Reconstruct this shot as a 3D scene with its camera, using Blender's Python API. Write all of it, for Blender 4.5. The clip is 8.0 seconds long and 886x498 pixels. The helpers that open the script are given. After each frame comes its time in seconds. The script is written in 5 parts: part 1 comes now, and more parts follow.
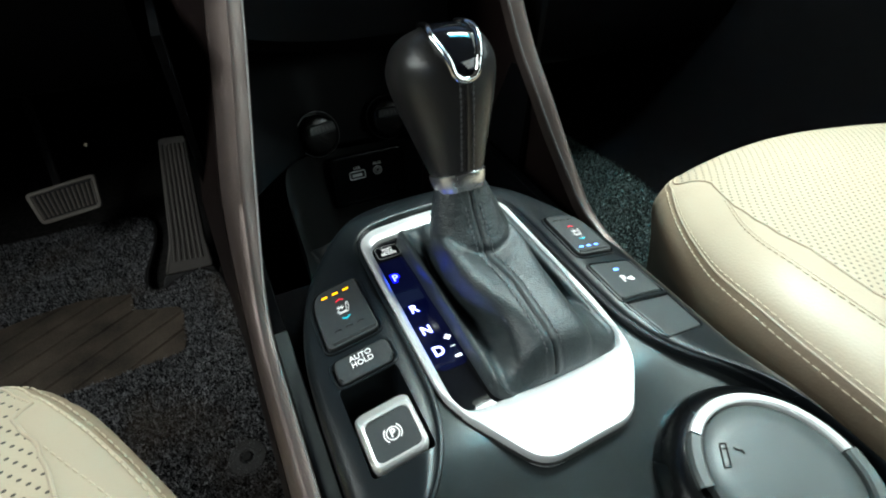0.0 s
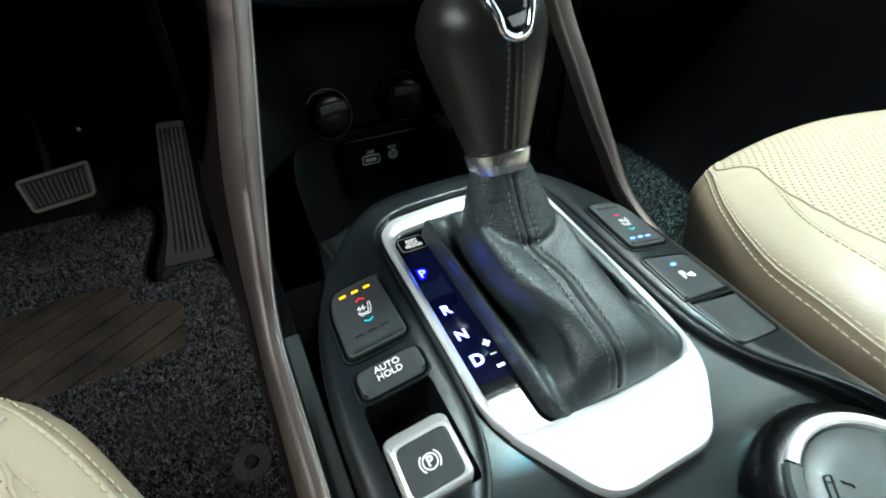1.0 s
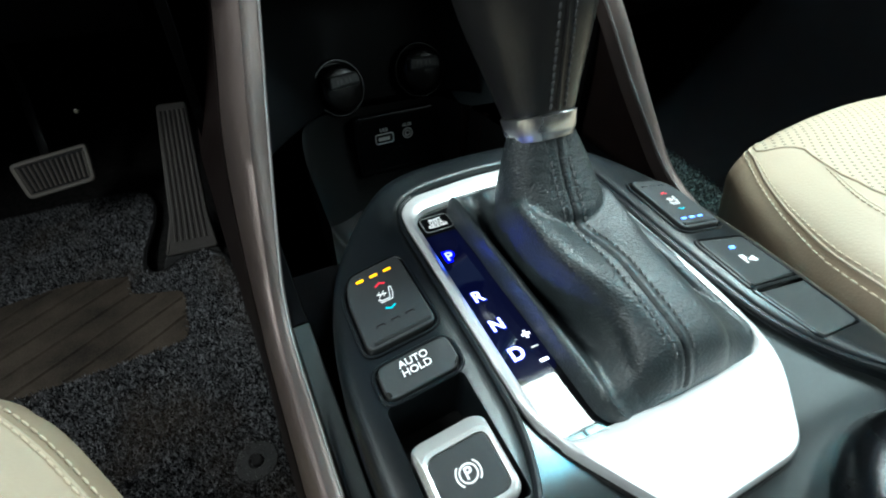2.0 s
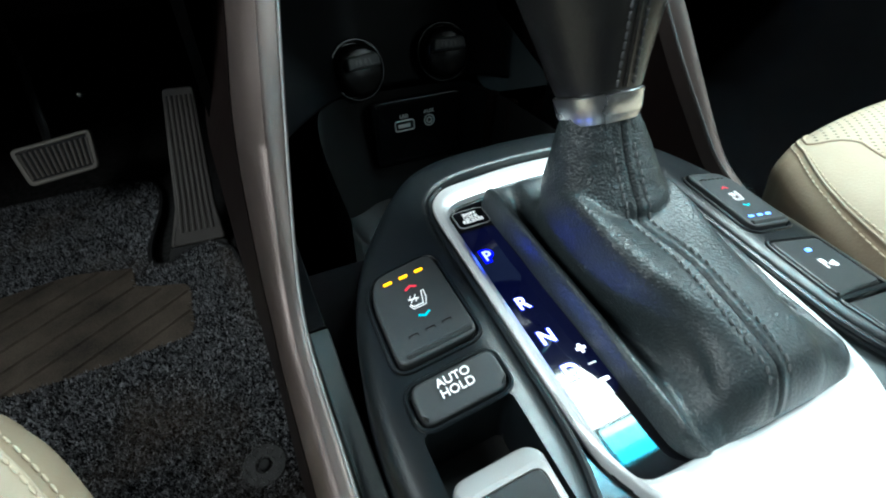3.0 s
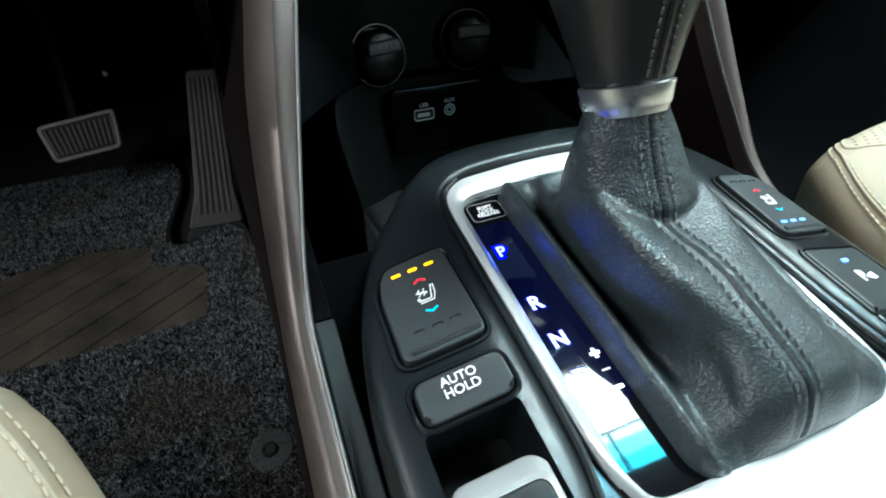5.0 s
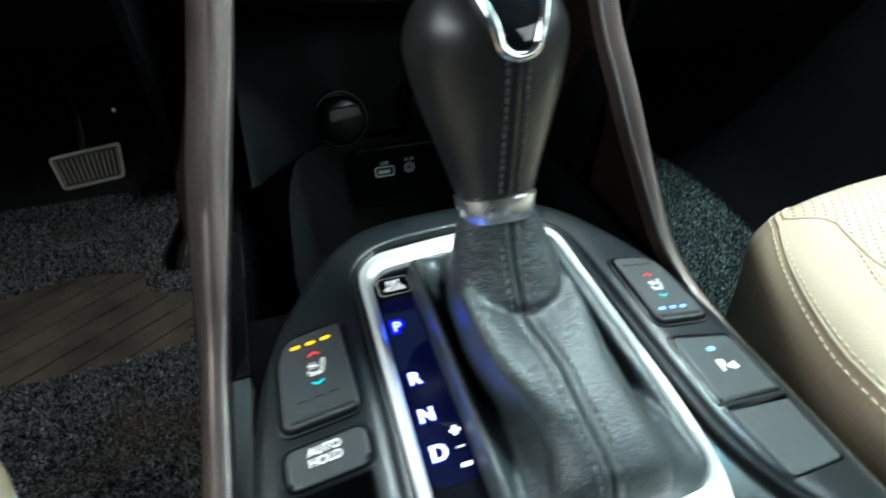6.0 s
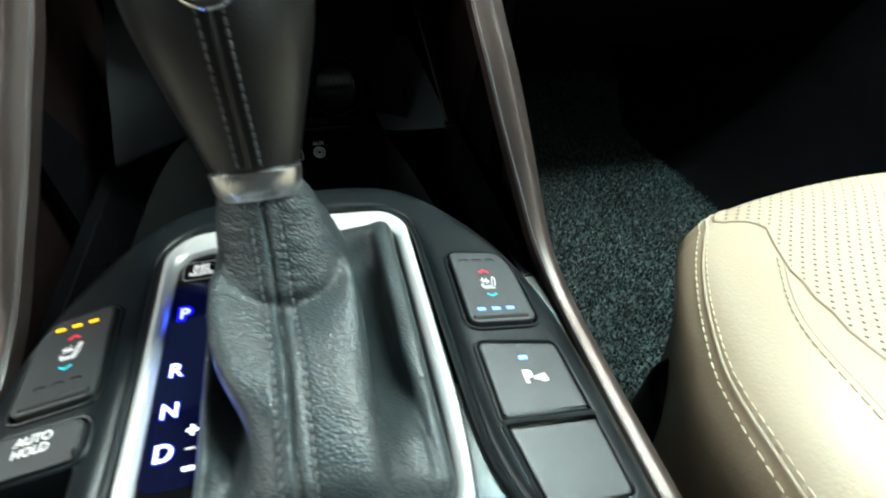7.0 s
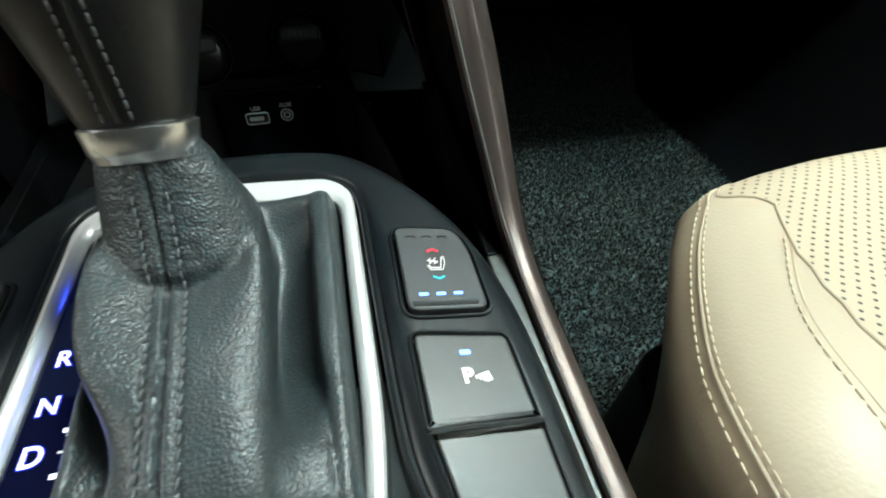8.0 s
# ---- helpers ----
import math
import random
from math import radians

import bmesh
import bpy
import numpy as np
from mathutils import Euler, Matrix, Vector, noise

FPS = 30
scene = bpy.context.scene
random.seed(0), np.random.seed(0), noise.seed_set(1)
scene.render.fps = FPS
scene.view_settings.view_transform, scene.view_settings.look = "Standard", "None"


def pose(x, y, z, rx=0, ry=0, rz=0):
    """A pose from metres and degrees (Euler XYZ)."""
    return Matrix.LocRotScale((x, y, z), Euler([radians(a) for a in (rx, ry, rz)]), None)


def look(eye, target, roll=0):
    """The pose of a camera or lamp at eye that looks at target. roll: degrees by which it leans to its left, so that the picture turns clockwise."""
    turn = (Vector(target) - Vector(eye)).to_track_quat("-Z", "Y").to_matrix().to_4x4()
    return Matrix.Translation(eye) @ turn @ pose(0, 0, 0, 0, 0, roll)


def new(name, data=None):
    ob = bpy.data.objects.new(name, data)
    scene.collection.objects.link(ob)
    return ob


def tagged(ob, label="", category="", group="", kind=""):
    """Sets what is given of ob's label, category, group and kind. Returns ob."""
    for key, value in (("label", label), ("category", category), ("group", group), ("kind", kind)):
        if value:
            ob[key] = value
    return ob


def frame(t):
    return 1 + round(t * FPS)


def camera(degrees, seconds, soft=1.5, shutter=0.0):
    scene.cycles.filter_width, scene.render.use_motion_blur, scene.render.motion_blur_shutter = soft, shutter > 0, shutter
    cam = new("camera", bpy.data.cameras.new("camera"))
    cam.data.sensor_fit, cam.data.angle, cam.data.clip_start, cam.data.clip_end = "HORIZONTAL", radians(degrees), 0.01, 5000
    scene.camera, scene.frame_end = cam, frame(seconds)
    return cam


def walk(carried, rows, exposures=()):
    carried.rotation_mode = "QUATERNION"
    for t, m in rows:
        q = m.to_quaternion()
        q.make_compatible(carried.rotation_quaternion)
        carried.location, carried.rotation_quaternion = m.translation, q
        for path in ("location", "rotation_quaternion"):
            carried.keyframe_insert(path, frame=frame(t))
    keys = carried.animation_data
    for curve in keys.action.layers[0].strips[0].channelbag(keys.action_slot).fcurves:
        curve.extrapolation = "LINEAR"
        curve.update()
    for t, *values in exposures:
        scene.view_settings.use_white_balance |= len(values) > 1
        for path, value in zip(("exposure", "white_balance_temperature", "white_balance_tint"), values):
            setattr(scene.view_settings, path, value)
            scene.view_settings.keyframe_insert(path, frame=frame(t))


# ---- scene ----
cam = camera(84.5, 8.0, soft=1.9, shutter=0.6)
PATH = [
    (0, (-0.124, -0.19, 0.563), (0.587, 1.11, -0.781), 2.8),
    (0.5, (-0.125, -0.172, 0.549), (0.575, 1.118, -0.81), 2.7),
    (1, (-0.126, -0.156, 0.536), (0.569, 1.124, -0.835), 2.8),
    (1.5, (-0.127, -0.146, 0.522), (0.558, 1.13, -0.857), 2.7),
    (3, (-0.131, -0.11, 0.49), (0.517, 1.156, -0.916), 2.9),
    (3.5, (-0.13, -0.101, 0.485), (0.495, 1.163, -0.934), 3.0),
    (4, (-0.13, -0.1, 0.479), (0.476, 1.168, -0.944), 3.0),
    (5.3, (-0.122, -0.111, 0.492), (0.437, 1.169, -0.939), 3.4),
    (5.5, (-0.114, -0.115, 0.503), (0.434, 1.181, -0.918), 3.3),
    (6, (-0.078, -0.122, 0.524), (0.442, 1.225, -0.859), 3.5),
    (6.5, (-0.022, -0.135, 0.524), (0.459, 1.276, -0.81), 3.7),
    (7, (0.024, -0.139, 0.509), (0.417, 1.241, -0.884), 2.4),
    (7.5, (0.044, -0.135, 0.498), (0.396, 1.221, -0.929), 1.9),
    (8, (0.058, -0.124, 0.49), (0.376, 1.187, -0.986), 1.7),
]
walk(cam, [(t, look(eye, target, roll)) for t, eye, target, roll in PATH],
     [(0.0, 0.02, 6550, 8.8), (1.5, 0.03, 6330, 7.8), (3.0, 0.12, 6130, 7.2), (3.5, 0.14, 6030, 7.0), (4.0, 0.18, 5980, 6.6), (5.5, 0.24, 6180, 7.6), (6.0, 0.32, 6260, 7.4), (6.5, 0.3, 6650, 7.0), (7.5, 0.03, 6750, 8.8), (8.0, -0.1, 6950, 10.5)])

from mathutils.bvhtree import BVHTree

# ---- light: daylight through the glass openings of the cabin ----
world = bpy.data.worlds.new("sky")
scene.world = world
world.use_nodes = True
wn = world.node_tree.nodes
sky = wn.new("ShaderNodeTexSky")
sky.sky_type = "NISHITA"
sky.sun_disc = False
sky.sun_elevation = radians(50)
sky.sun_rotation = radians(120)
world.node_tree.links.new(sky.outputs["Color"], wn["Background"].inputs["Color"])
wn["Background"].inputs["Strength"].default_value = 0.12

sun = new("sun", bpy.data.lights.new("sun", "SUN"))
sun.data.energy = 0.8
sun.data.angle = radians(12)
sun.data.color = (1.0, 0.96, 0.9)
sun.matrix_world = look((0, 0, 0), (-0.55, 0.35, -0.9))


def window_lamp(name, eye, target, wide, high, watts, colour):
    data = bpy.data.lights.new(name, "AREA")
    data.shape, data.size, data.size_y = "RECTANGLE", wide, high
    data.energy, data.color = watts, colour
    ob = new(name, data)
    ob.matrix_world = look(eye, target)
    return ob


# Unseen roof opening; stands in for the windscreen top mirrored in the gear panel.
window_lamp("roof_stand_in_light", (0.457, 0.1965, 1.216), (0.457, 0.1965, 0), 0.4, 0.243, 13.5, (0.9, 1.0, 0.98))
window_lamp("rear_window_light", (0.78, -0.75, 0.965), (0.0, 0.0, 0.4), 0.6, 0.36, 2.5, (0.88, 1.0, 0.96))
window_lamp("passenger_window_light", (0.79, 0.0, 0.965), (0.1, -0.05, 0.35), 0.66, 0.4, 2.8, (0.86, 1.0, 0.96))
window_lamp("driver_window_light", (-0.79, 0.0, 0.93), (0.2, 0.0, 0.25), 0.66, 0.34, 4.8, (0.93, 0.98, 0.96))
window_lamp("windscreen_light", (0.0, 0.95, 1.0), (0.0, 0.0, 0.42), 1.1, 0.3, 1.0, (0.86, 1.0, 0.98))


window_lamp("selector_backlight", (-0.0462, 0.013, 0.3409), (-0.0462, 0.013, 0.5), 0.007, 0.009, 0.0024, (0.01, 0.07, 1.0))
window_lamp("selector_row_backlight", (-0.0462, -0.033, 0.3409), (-0.0462, -0.033, 0.5), 0.006, 0.045, 0.0045, (0.01, 0.09, 1.0))


# ---- materials ----
def nodes_of(name):
    m = bpy.data.materials.new(name)
    m.use_nodes = True
    n = m.node_tree.nodes
    return m, n, m.node_tree.links, n["Principled BSDF"]


def surface(name, base, other=None, rough=0.5, metal=0.0, grain=900.0, stain=14.0, mix=0.35, bump=0.15, rough_var=0.1, coat=0.0, spec=0.5, dist=0.0006):
    """Two scales of variation: fine grain in the relief, broad mottling in colour and gloss."""
    m, n, l, b = nodes_of(name)
    other = other or tuple(min(1, c * 1.35 + 0.004) for c in base)
    tc = n.new("ShaderNodeTexCoord")
    fine, broad = n.new("ShaderNodeTexNoise"), n.new("ShaderNodeTexNoise")
    fine.inputs["Scale"].default_value, fine.inputs["Detail"].default_value = grain, 3
    broad.inputs["Scale"].default_value, broad.inputs["Detail"].default_value = stain, 5
    for t in (fine, broad):
        l.new(tc.outputs["Object"], t.inputs["Vector"])
    add = n.new("ShaderNodeMath")
    add.operation = "MULTIPLY_ADD"
    l.new(fine.outputs["Fac"], add.inputs[0])
    add.inputs[1].default_value = 0.4
    l.new(broad.outputs["Fac"], add.inputs[2])
    ramp = n.new("ShaderNodeMapRange")
    ramp.inputs["From Min"].default_value, ramp.inputs["From Max"].default_value = 0.45, 0.95
    ramp.inputs["To Max"].default_value = mix
    l.new(add.outputs[0], ramp.inputs["Value"])
    cm = n.new("ShaderNodeMix")
    cm.data_type = "RGBA"
    cm.inputs[6].default_value, cm.inputs[7].default_value = (*base, 1), (*other, 1)
    l.new(ramp.outputs[0], cm.inputs[0])
    l.new(cm.outputs[2], b.inputs["Base Color"])
    rr = n.new("ShaderNodeMapRange")
    rr.inputs["To Min"].default_value, rr.inputs["To Max"].default_value = max(0.02, rough - rough_var), min(1, rough + rough_var)
    l.new(broad.outputs["Fac"], rr.inputs["Value"])
    l.new(rr.outputs[0], b.inputs["Roughness"])
    b.inputs["Metallic"].default_value = metal
    b.inputs["Coat Weight"].default_value = coat
    b.inputs["Specular IOR Level"].default_value = spec
    if bump:
        bp = n.new("ShaderNodeBump")
        bp.inputs["Strength"].default_value, bp.inputs["Distance"].default_value = bump, dist
        l.new(fine.outputs["Fac"], bp.inputs["Height"])
        l.new(bp.outputs[0], b.inputs["Normal"])
    return m


def leather(name, base, other, scale=330.0, rough=0.45, strength=0.5, dist=0.0006, holes=0.0, wear=10.0, wrinkle=0.35, slack=None):
    """Pebbled hide: cells with rounded tops over a softer wrinkle; holes: spacing of punched perforations in metres."""
    m, n, l, b = nodes_of(name)
    tc = n.new("ShaderNodeTexCoord")
    vor, wr, broad = n.new("ShaderNodeTexVoronoi"), n.new("ShaderNodeTexNoise"), n.new("ShaderNodeTexNoise")
    vor.feature = "SMOOTH_F1"
    vor.inputs["Scale"].default_value, vor.inputs["Smoothness"].default_value = scale, 0.5
    wr.inputs["Scale"].default_value, wr.inputs["Detail"].default_value = scale * 0.35, 4
    broad.inputs["Scale"].default_value, broad.inputs["Detail"].default_value = wear, 5
    warp = n.new("ShaderNodeVectorMath")
    warp.operation = "MULTIPLY_ADD"
    l.new(wr.outputs["Color"], warp.inputs[0])
    warp.inputs[1].default_value = (0.0003, 0.0003, 0.0003)
    l.new(tc.outputs["Object"], warp.inputs[2])
    for t in (wr, broad):
        l.new(tc.outputs["Object"], t.inputs["Vector"])
    l.new(warp.outputs[0], vor.inputs["Vector"])
    h = n.new("ShaderNodeMath")
    h.operation = "MULTIPLY_ADD"
    l.new(vor.outputs["Distance"], h.inputs[0])
    h.inputs[1].default_value = -1.6
    soft = n.new("ShaderNodeMath")
    soft.operation = "MULTIPLY"
    soft.inputs[1].default_value = wrinkle
    l.new(wr.outputs["Fac"], soft.inputs[0])
    l.new(soft.outputs[0], h.inputs[2])
    bp = n.new("ShaderNodeBump")
    bp.inputs["Strength"].default_value, bp.inputs["Distance"].default_value = strength, dist
    if slack:
        at = n.new("ShaderNodeSeparateXYZ")
        l.new(tc.outputs["Object"], at.inputs[0])
        loose = n.new("ShaderNodeMapRange")
        loose.inputs["From Min"].default_value, loose.inputs["From Max"].default_value = slack[0], slack[1]
        loose.inputs["To Min"].default_value, loose.inputs["To Max"].default_value = strength, slack[2]
        l.new(at.outputs[2], loose.inputs["Value"])
        l.new(loose.outputs[0], bp.inputs["Strength"])
    height = h.outputs[0]
    cm = n.new("ShaderNodeMix")
    cm.data_type = "RGBA"
    cm.inputs[6].default_value, cm.inputs[7].default_value = (*base, 1), (*other, 1)
    l.new(broad.outputs["Fac"], cm.inputs[0])
    colour = cm.outputs[2]
    if holes:
        sep = n.new("ShaderNodeSeparateXYZ")
        l.new(tc.outputs["Object"], sep.inputs[0])

        def mth(op, a, c=None, d=None):
            k = n.new("ShaderNodeMath")
            k.operation = op
            for i, v in enumerate((a, c, d)):
                if v is None:
                    continue
                if isinstance(v, (int, float)):
                    k.inputs[i].default_value = v
                else:
                    l.new(v, k.inputs[i])
            return k.outputs[0]

        u = mth("MULTIPLY", mth("ADD", sep.outputs[0], sep.outputs[1]), 1 / holes)
        v = mth("MULTIPLY", mth("SUBTRACT", sep.outputs[0], sep.outputs[1]), 1 / holes)
        fu, fv = mth("SUBTRACT", mth("FRACT", u), 0.5), mth("SUBTRACT", mth("FRACT", v), 0.5)
        r = mth("SQRT", mth("ADD", mth("MULTIPLY", fu, fu), mth("MULTIPLY", fv, fv)))
        dot = mth("LESS_THAN", r, 0.17)
        cm2 = n.new("ShaderNodeMix")
        cm2.data_type = "RGBA"
        l.new(dot, cm2.inputs[0])
        l.new(colour, cm2.inputs[6])
        cm2.inputs[7].default_value = (0.06, 0.05, 0.04, 1)
        colour = cm2.outputs[2]
        height = mth("SUBTRACT", height, mth("MULTIPLY", dot, 3.0))
    l.new(colour, b.inputs["Base Color"])
    l.new(height, bp.inputs["Height"])
    l.new(bp.outputs[0], b.inputs["Normal"])
    rr = n.new("ShaderNodeMapRange")
    rr.inputs["To Min"].default_value, rr.inputs["To Max"].default_value = rough - 0.08, rough + 0.1
    l.new(broad.outputs["Fac"], rr.inputs["Value"])
    l.new(rr.outputs[0], b.inputs["Roughness"])
    return m


def glowing(name, colour, strength, base=(0.8, 0.8, 0.8)):
    m, n, l, b = nodes_of(name)
    b.inputs["Base Color"].default_value = (*base, 1)
    b.inputs["Emission Color"].default_value = (*colour, 1)
    b.inputs["Emission Strength"].default_value = strength
    b.inputs["Roughness"].default_value = 0.4
    return m


def carpet_material(name, dark, light, dust):
    m, n, l, b = nodes_of(name)
    tc, geo = n.new("ShaderNodeTexCoord"), n.new("ShaderNodeNewGeometry")
    broad = n.new("ShaderNodeTexNoise")
    broad.inputs["Scale"].default_value, broad.inputs["Detail"].default_value = 160.0, 4
    l.new(tc.outputs["Object"], broad.inputs["Vector"])
    k = n.new("ShaderNodeMath")
    k.operation = "MULTIPLY"
    l.new(broad.outputs["Fac"], k.inputs[0])
    l.new(geo.outputs["Random Per Island"], k.inputs[1])
    ramp = n.new("ShaderNodeValToRGB")
    ramp.color_ramp.elements[0].color, ramp.color_ramp.elements[1].color = (*dark, 1), (*light, 1)
    ramp.color_ramp.elements[0].position, ramp.color_ramp.elements[1].position = 0.12, 0.55
    l.new(k.outputs[0], ramp.inputs[0])
    patch = n.new("ShaderNodeTexNoise")
    patch.inputs["Scale"].default_value, patch.inputs["Detail"].default_value = 9.0, 6
    l.new(tc.outputs["Object"], patch.inputs["Vector"])
    where = n.new("ShaderNodeMapRange")
    where.inputs["From Min"].default_value, where.inputs["From Max"].default_value = 0.52, 0.72
    where.inputs["To Max"].default_value = 0.5
    l.new(patch.outputs["Fac"], where.inputs["Value"])
    soil = n.new("ShaderNodeMix")
    soil.data_type = "RGBA"
    soil.inputs[7].default_value = (*dust, 1)
    l.new(where.outputs[0], soil.inputs[0])
    l.new(ramp.outputs[0], soil.inputs[6])
    l.new(soil.outputs[2], b.inputs["Base Color"])
    b.inputs["Roughness"].default_value = 0.95
    b.inputs["Specular IOR Level"].default_value = 0.2
    return m


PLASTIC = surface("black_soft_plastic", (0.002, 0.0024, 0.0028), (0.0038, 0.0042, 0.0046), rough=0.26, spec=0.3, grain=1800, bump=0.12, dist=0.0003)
# Socket panel: base and gloss cut down to stand in for shade.
SATIN = surface("shaded_black_panel", (0.002, 0.0024, 0.0028), (0.0036, 0.004, 0.0044), rough=0.5, spec=0.08, grain=2200, bump=0.06, dist=0.0002)
POD = surface("satin_black_console_plastic", (0.006, 0.0082, 0.0095), (0.0095, 0.0122, 0.0138), rough=0.32, spec=0.38, grain=2200, bump=0.1, dist=0.0002)
BUTTON = surface("rubberised_button", (0.027, 0.03, 0.031), (0.037, 0.041, 0.042), rough=0.5, grain=2600, bump=0.12, dist=0.0002)
BLANK = surface("grey_black_blanking_plate", (0.032, 0.036, 0.036), (0.042, 0.047, 0.046), rough=0.42, grain=2600, bump=0.12, dist=0.0002)
# Near-black standing in for shade in joints, recess and ports; also dark print.
GAP = surface("dark_gap", (0.004, 0.004, 0.004), rough=0.8, bump=0.0)
GLOSS = surface("piano_black", (0.004, 0.0045, 0.006), (0.006, 0.006, 0.008), rough=0.045, rough_var=0.02, bump=0.0, coat=0.3)
SILVER = surface("satin_silver_paint", (0.84, 0.85, 0.85), (0.81, 0.82, 0.82), rough=0.32, metal=0.4, grain=3500, bump=0.03, rough_var=0.02, dist=0.0001)
EDGE = surface("bright_satin_edge", (0.15, 0.145, 0.14), (0.19, 0.185, 0.18), rough=0.4, metal=0.6, grain=2600, bump=0.04, dist=0.0002)
COLLAR = surface("satin_chrome_collar", (0.66, 0.67, 0.68), (0.7, 0.71, 0.72), rough=0.26, metal=0.95, grain=3000, bump=0.03, dist=0.0001)
RING = surface("gloss_black_ring", (0.005, 0.005, 0.005), rough=0.25, spec=0.3, metal=0.0, bump=0.0, rough_var=0.05)
CHROME = surface("polished_chrome", (0.82, 0.82, 0.81), rough=0.12, metal=1.0, bump=0.0, rough_var=0.05)
TRAY = surface("charcoal_satin_tray", (0.055, 0.066, 0.067), (0.062, 0.074, 0.075), rough=0.17, metal=0.6, rough_var=0.01, grain=2500, bump=0.06, dist=0.0002)
RAIL = surface("bronze_grey_satin_trim", (0.108, 0.083, 0.075), (0.13, 0.102, 0.093), rough=0.42, metal=0.75, grain=2600, bump=0.05, dist=0.0002)
RAILSIDE = surface("dark_brown_trim_plastic", (0.0062, 0.0036, 0.0032), (0.009, 0.0054, 0.0048), rough=0.42, spec=0.2, grain=2000, bump=0.12, dist=0.0003)
LID = surface("grey_satin_plastic", (0.055, 0.064, 0.063), (0.066, 0.076, 0.075), rough=0.4, grain=2600, bump=0.08, dist=0.0002)
# Slate tone lighter than the socket panel, painted for the sheen there.
CHEEK = surface("slate_sheen_plastic", (0.05, 0.066, 0.07), (0.06, 0.078, 0.082), rough=0.24, metal=0.35, grain=2200, bump=0.08, dist=0.0002)
# Pocket colour darkened for the shade inside the recess.
POCKET = surface("shaded_pocket_plastic", (0.004, 0.0044, 0.0044), (0.006, 0.0064, 0.0064), rough=0.6, spec=0.15, grain=2000, bump=0.1, dist=0.0002)
BOOT = leather("black_boot_leather", (0.026, 0.034, 0.0362), (0.036, 0.046, 0.0486), scale=1000, rough=0.38, strength=0.31, dist=0.0005, wrinkle=0.02, slack=(0.368, 0.382, 0.6))
KNOB = leather("smooth_black_knob_leather", (0.0105, 0.0104, 0.0102), (0.015, 0.0148, 0.0146), scale=900, rough=0.32, strength=0.12, dist=0.0003, wear=2.5)
GREYTHREAD = surface("slate_grey_thread", (0.085, 0.095, 0.098), rough=0.55, bump=0.0)
THREAD = surface("grey_black_thread", (0.05, 0.052, 0.053), rough=0.45, bump=0.0)
CREAM = leather("cream_leather", (0.44, 0.363, 0.264), (0.49, 0.407, 0.303), scale=520, rough=0.45, strength=0.16, dist=0.0003, wear=7)
# Side panels in a darker tone than cushion and bolster.
CREAMSIDE = leather("darker_beige_side", (0.33, 0.255, 0.174), (0.375, 0.295, 0.205), scale=520, rough=0.5, strength=0.16, dist=0.0003, wear=7)
PERF = leather("perforated_cream_leather", (0.45, 0.373, 0.268), (0.5, 0.418, 0.308), scale=520, rough=0.48, strength=0.25, dist=0.0004, holes=0.0085, wear=7)
CREAMTHREAD = surface("cream_thread", (0.52, 0.44, 0.32), rough=0.6, bump=0.0)
CARPET = carpet_material("charcoal_carpet", (0.009, 0.0098, 0.0115), (0.5, 0.505, 0.53), (0.2, 0.155, 0.118))
CARPETR = carpet_material("charcoal_teal_carpet", (0.005, 0.008, 0.008), (0.056, 0.079, 0.077), (0.034, 0.041, 0.039))
# Driver footwell carpet, darker than the mat to stand in for shade.
SHADECARPET = carpet_material("shaded_floor_carpet", (0.006, 0.006, 0.0065), (0.04, 0.038, 0.037), (0.03, 0.026, 0.023))
HEEL = surface("worn_brown_heel_pad", (0.026, 0.02, 0.0155), (0.135, 0.105, 0.08), rough=0.85, grain=500, stain=22, mix=1.0, bump=0.5, dist=0.001)
RUBBER = surface("black_rubber", (0.02, 0.02, 0.021), (0.032, 0.031, 0.03), rough=0.55, grain=1200, bump=0.2, dist=0.0004)
PEDAL = surface("dusty_pedal_rubber", (0.16, 0.14, 0.125), (0.24, 0.21, 0.185), rough=0.6, grain=700, stain=30, bump=0.2, dist=0.0004)
TREAD = surface("worn_grey_pedal_rubber", (0.1, 0.09, 0.083), (0.15, 0.135, 0.125), rough=0.6, grain=700, stain=30, bump=0.2, dist=0.0004)
PEDALRIM = surface("worn_pedal_metal", (0.32, 0.29, 0.26), (0.4, 0.37, 0.33), rough=0.45, metal=0.5, grain=900, bump=0.1)
PBFRAME = surface("satin_silver_switch_frame", (0.78, 0.78, 0.77), (0.8, 0.8, 0.79), rough=0.34, metal=0.5, grain=3000, bump=0.03, dist=0.0001)
STUD = surface("grey_fastener_plastic", (0.07, 0.07, 0.07), (0.1, 0.1, 0.1), rough=0.5, bump=0.1)
# Near-zero base and weak gloss also carry the deep shade round the footwells.
DASH = surface("shaded_black_plastic", (0.0012, 0.0012, 0.0014), (0.002, 0.002, 0.0023), rough=0.7, spec=0.03, grain=1500, bump=0.2, dist=0.0004)
LINING = surface("dark_headlining", (0.05, 0.048, 0.045), (0.07, 0.067, 0.062), rough=0.9, grain=900, bump=0.2)
# White print carries weak emission of its own to read bright.
WHITE = glowing("white_marking", (0.8, 0.82, 0.82), 0.55)
BLUEWHITE = glowing("backlit_white_letter", (0.75, 0.8, 1.0), 2.2)
LENS = glowing("dim_blue_backlit_lens", (0.0, 0.03, 1.0), 0.014, (0.003, 0.004, 0.012))
LENS.node_tree.nodes["Principled BSDF"].inputs["Roughness"].default_value = 0.05
# Emissive blue rims, painted behind the letters in place of their bloom.
HALO = glowing("blue_letter_halo", (0.0, 0.02, 1.0), 1.6, (0.0, 0.01, 0.2))
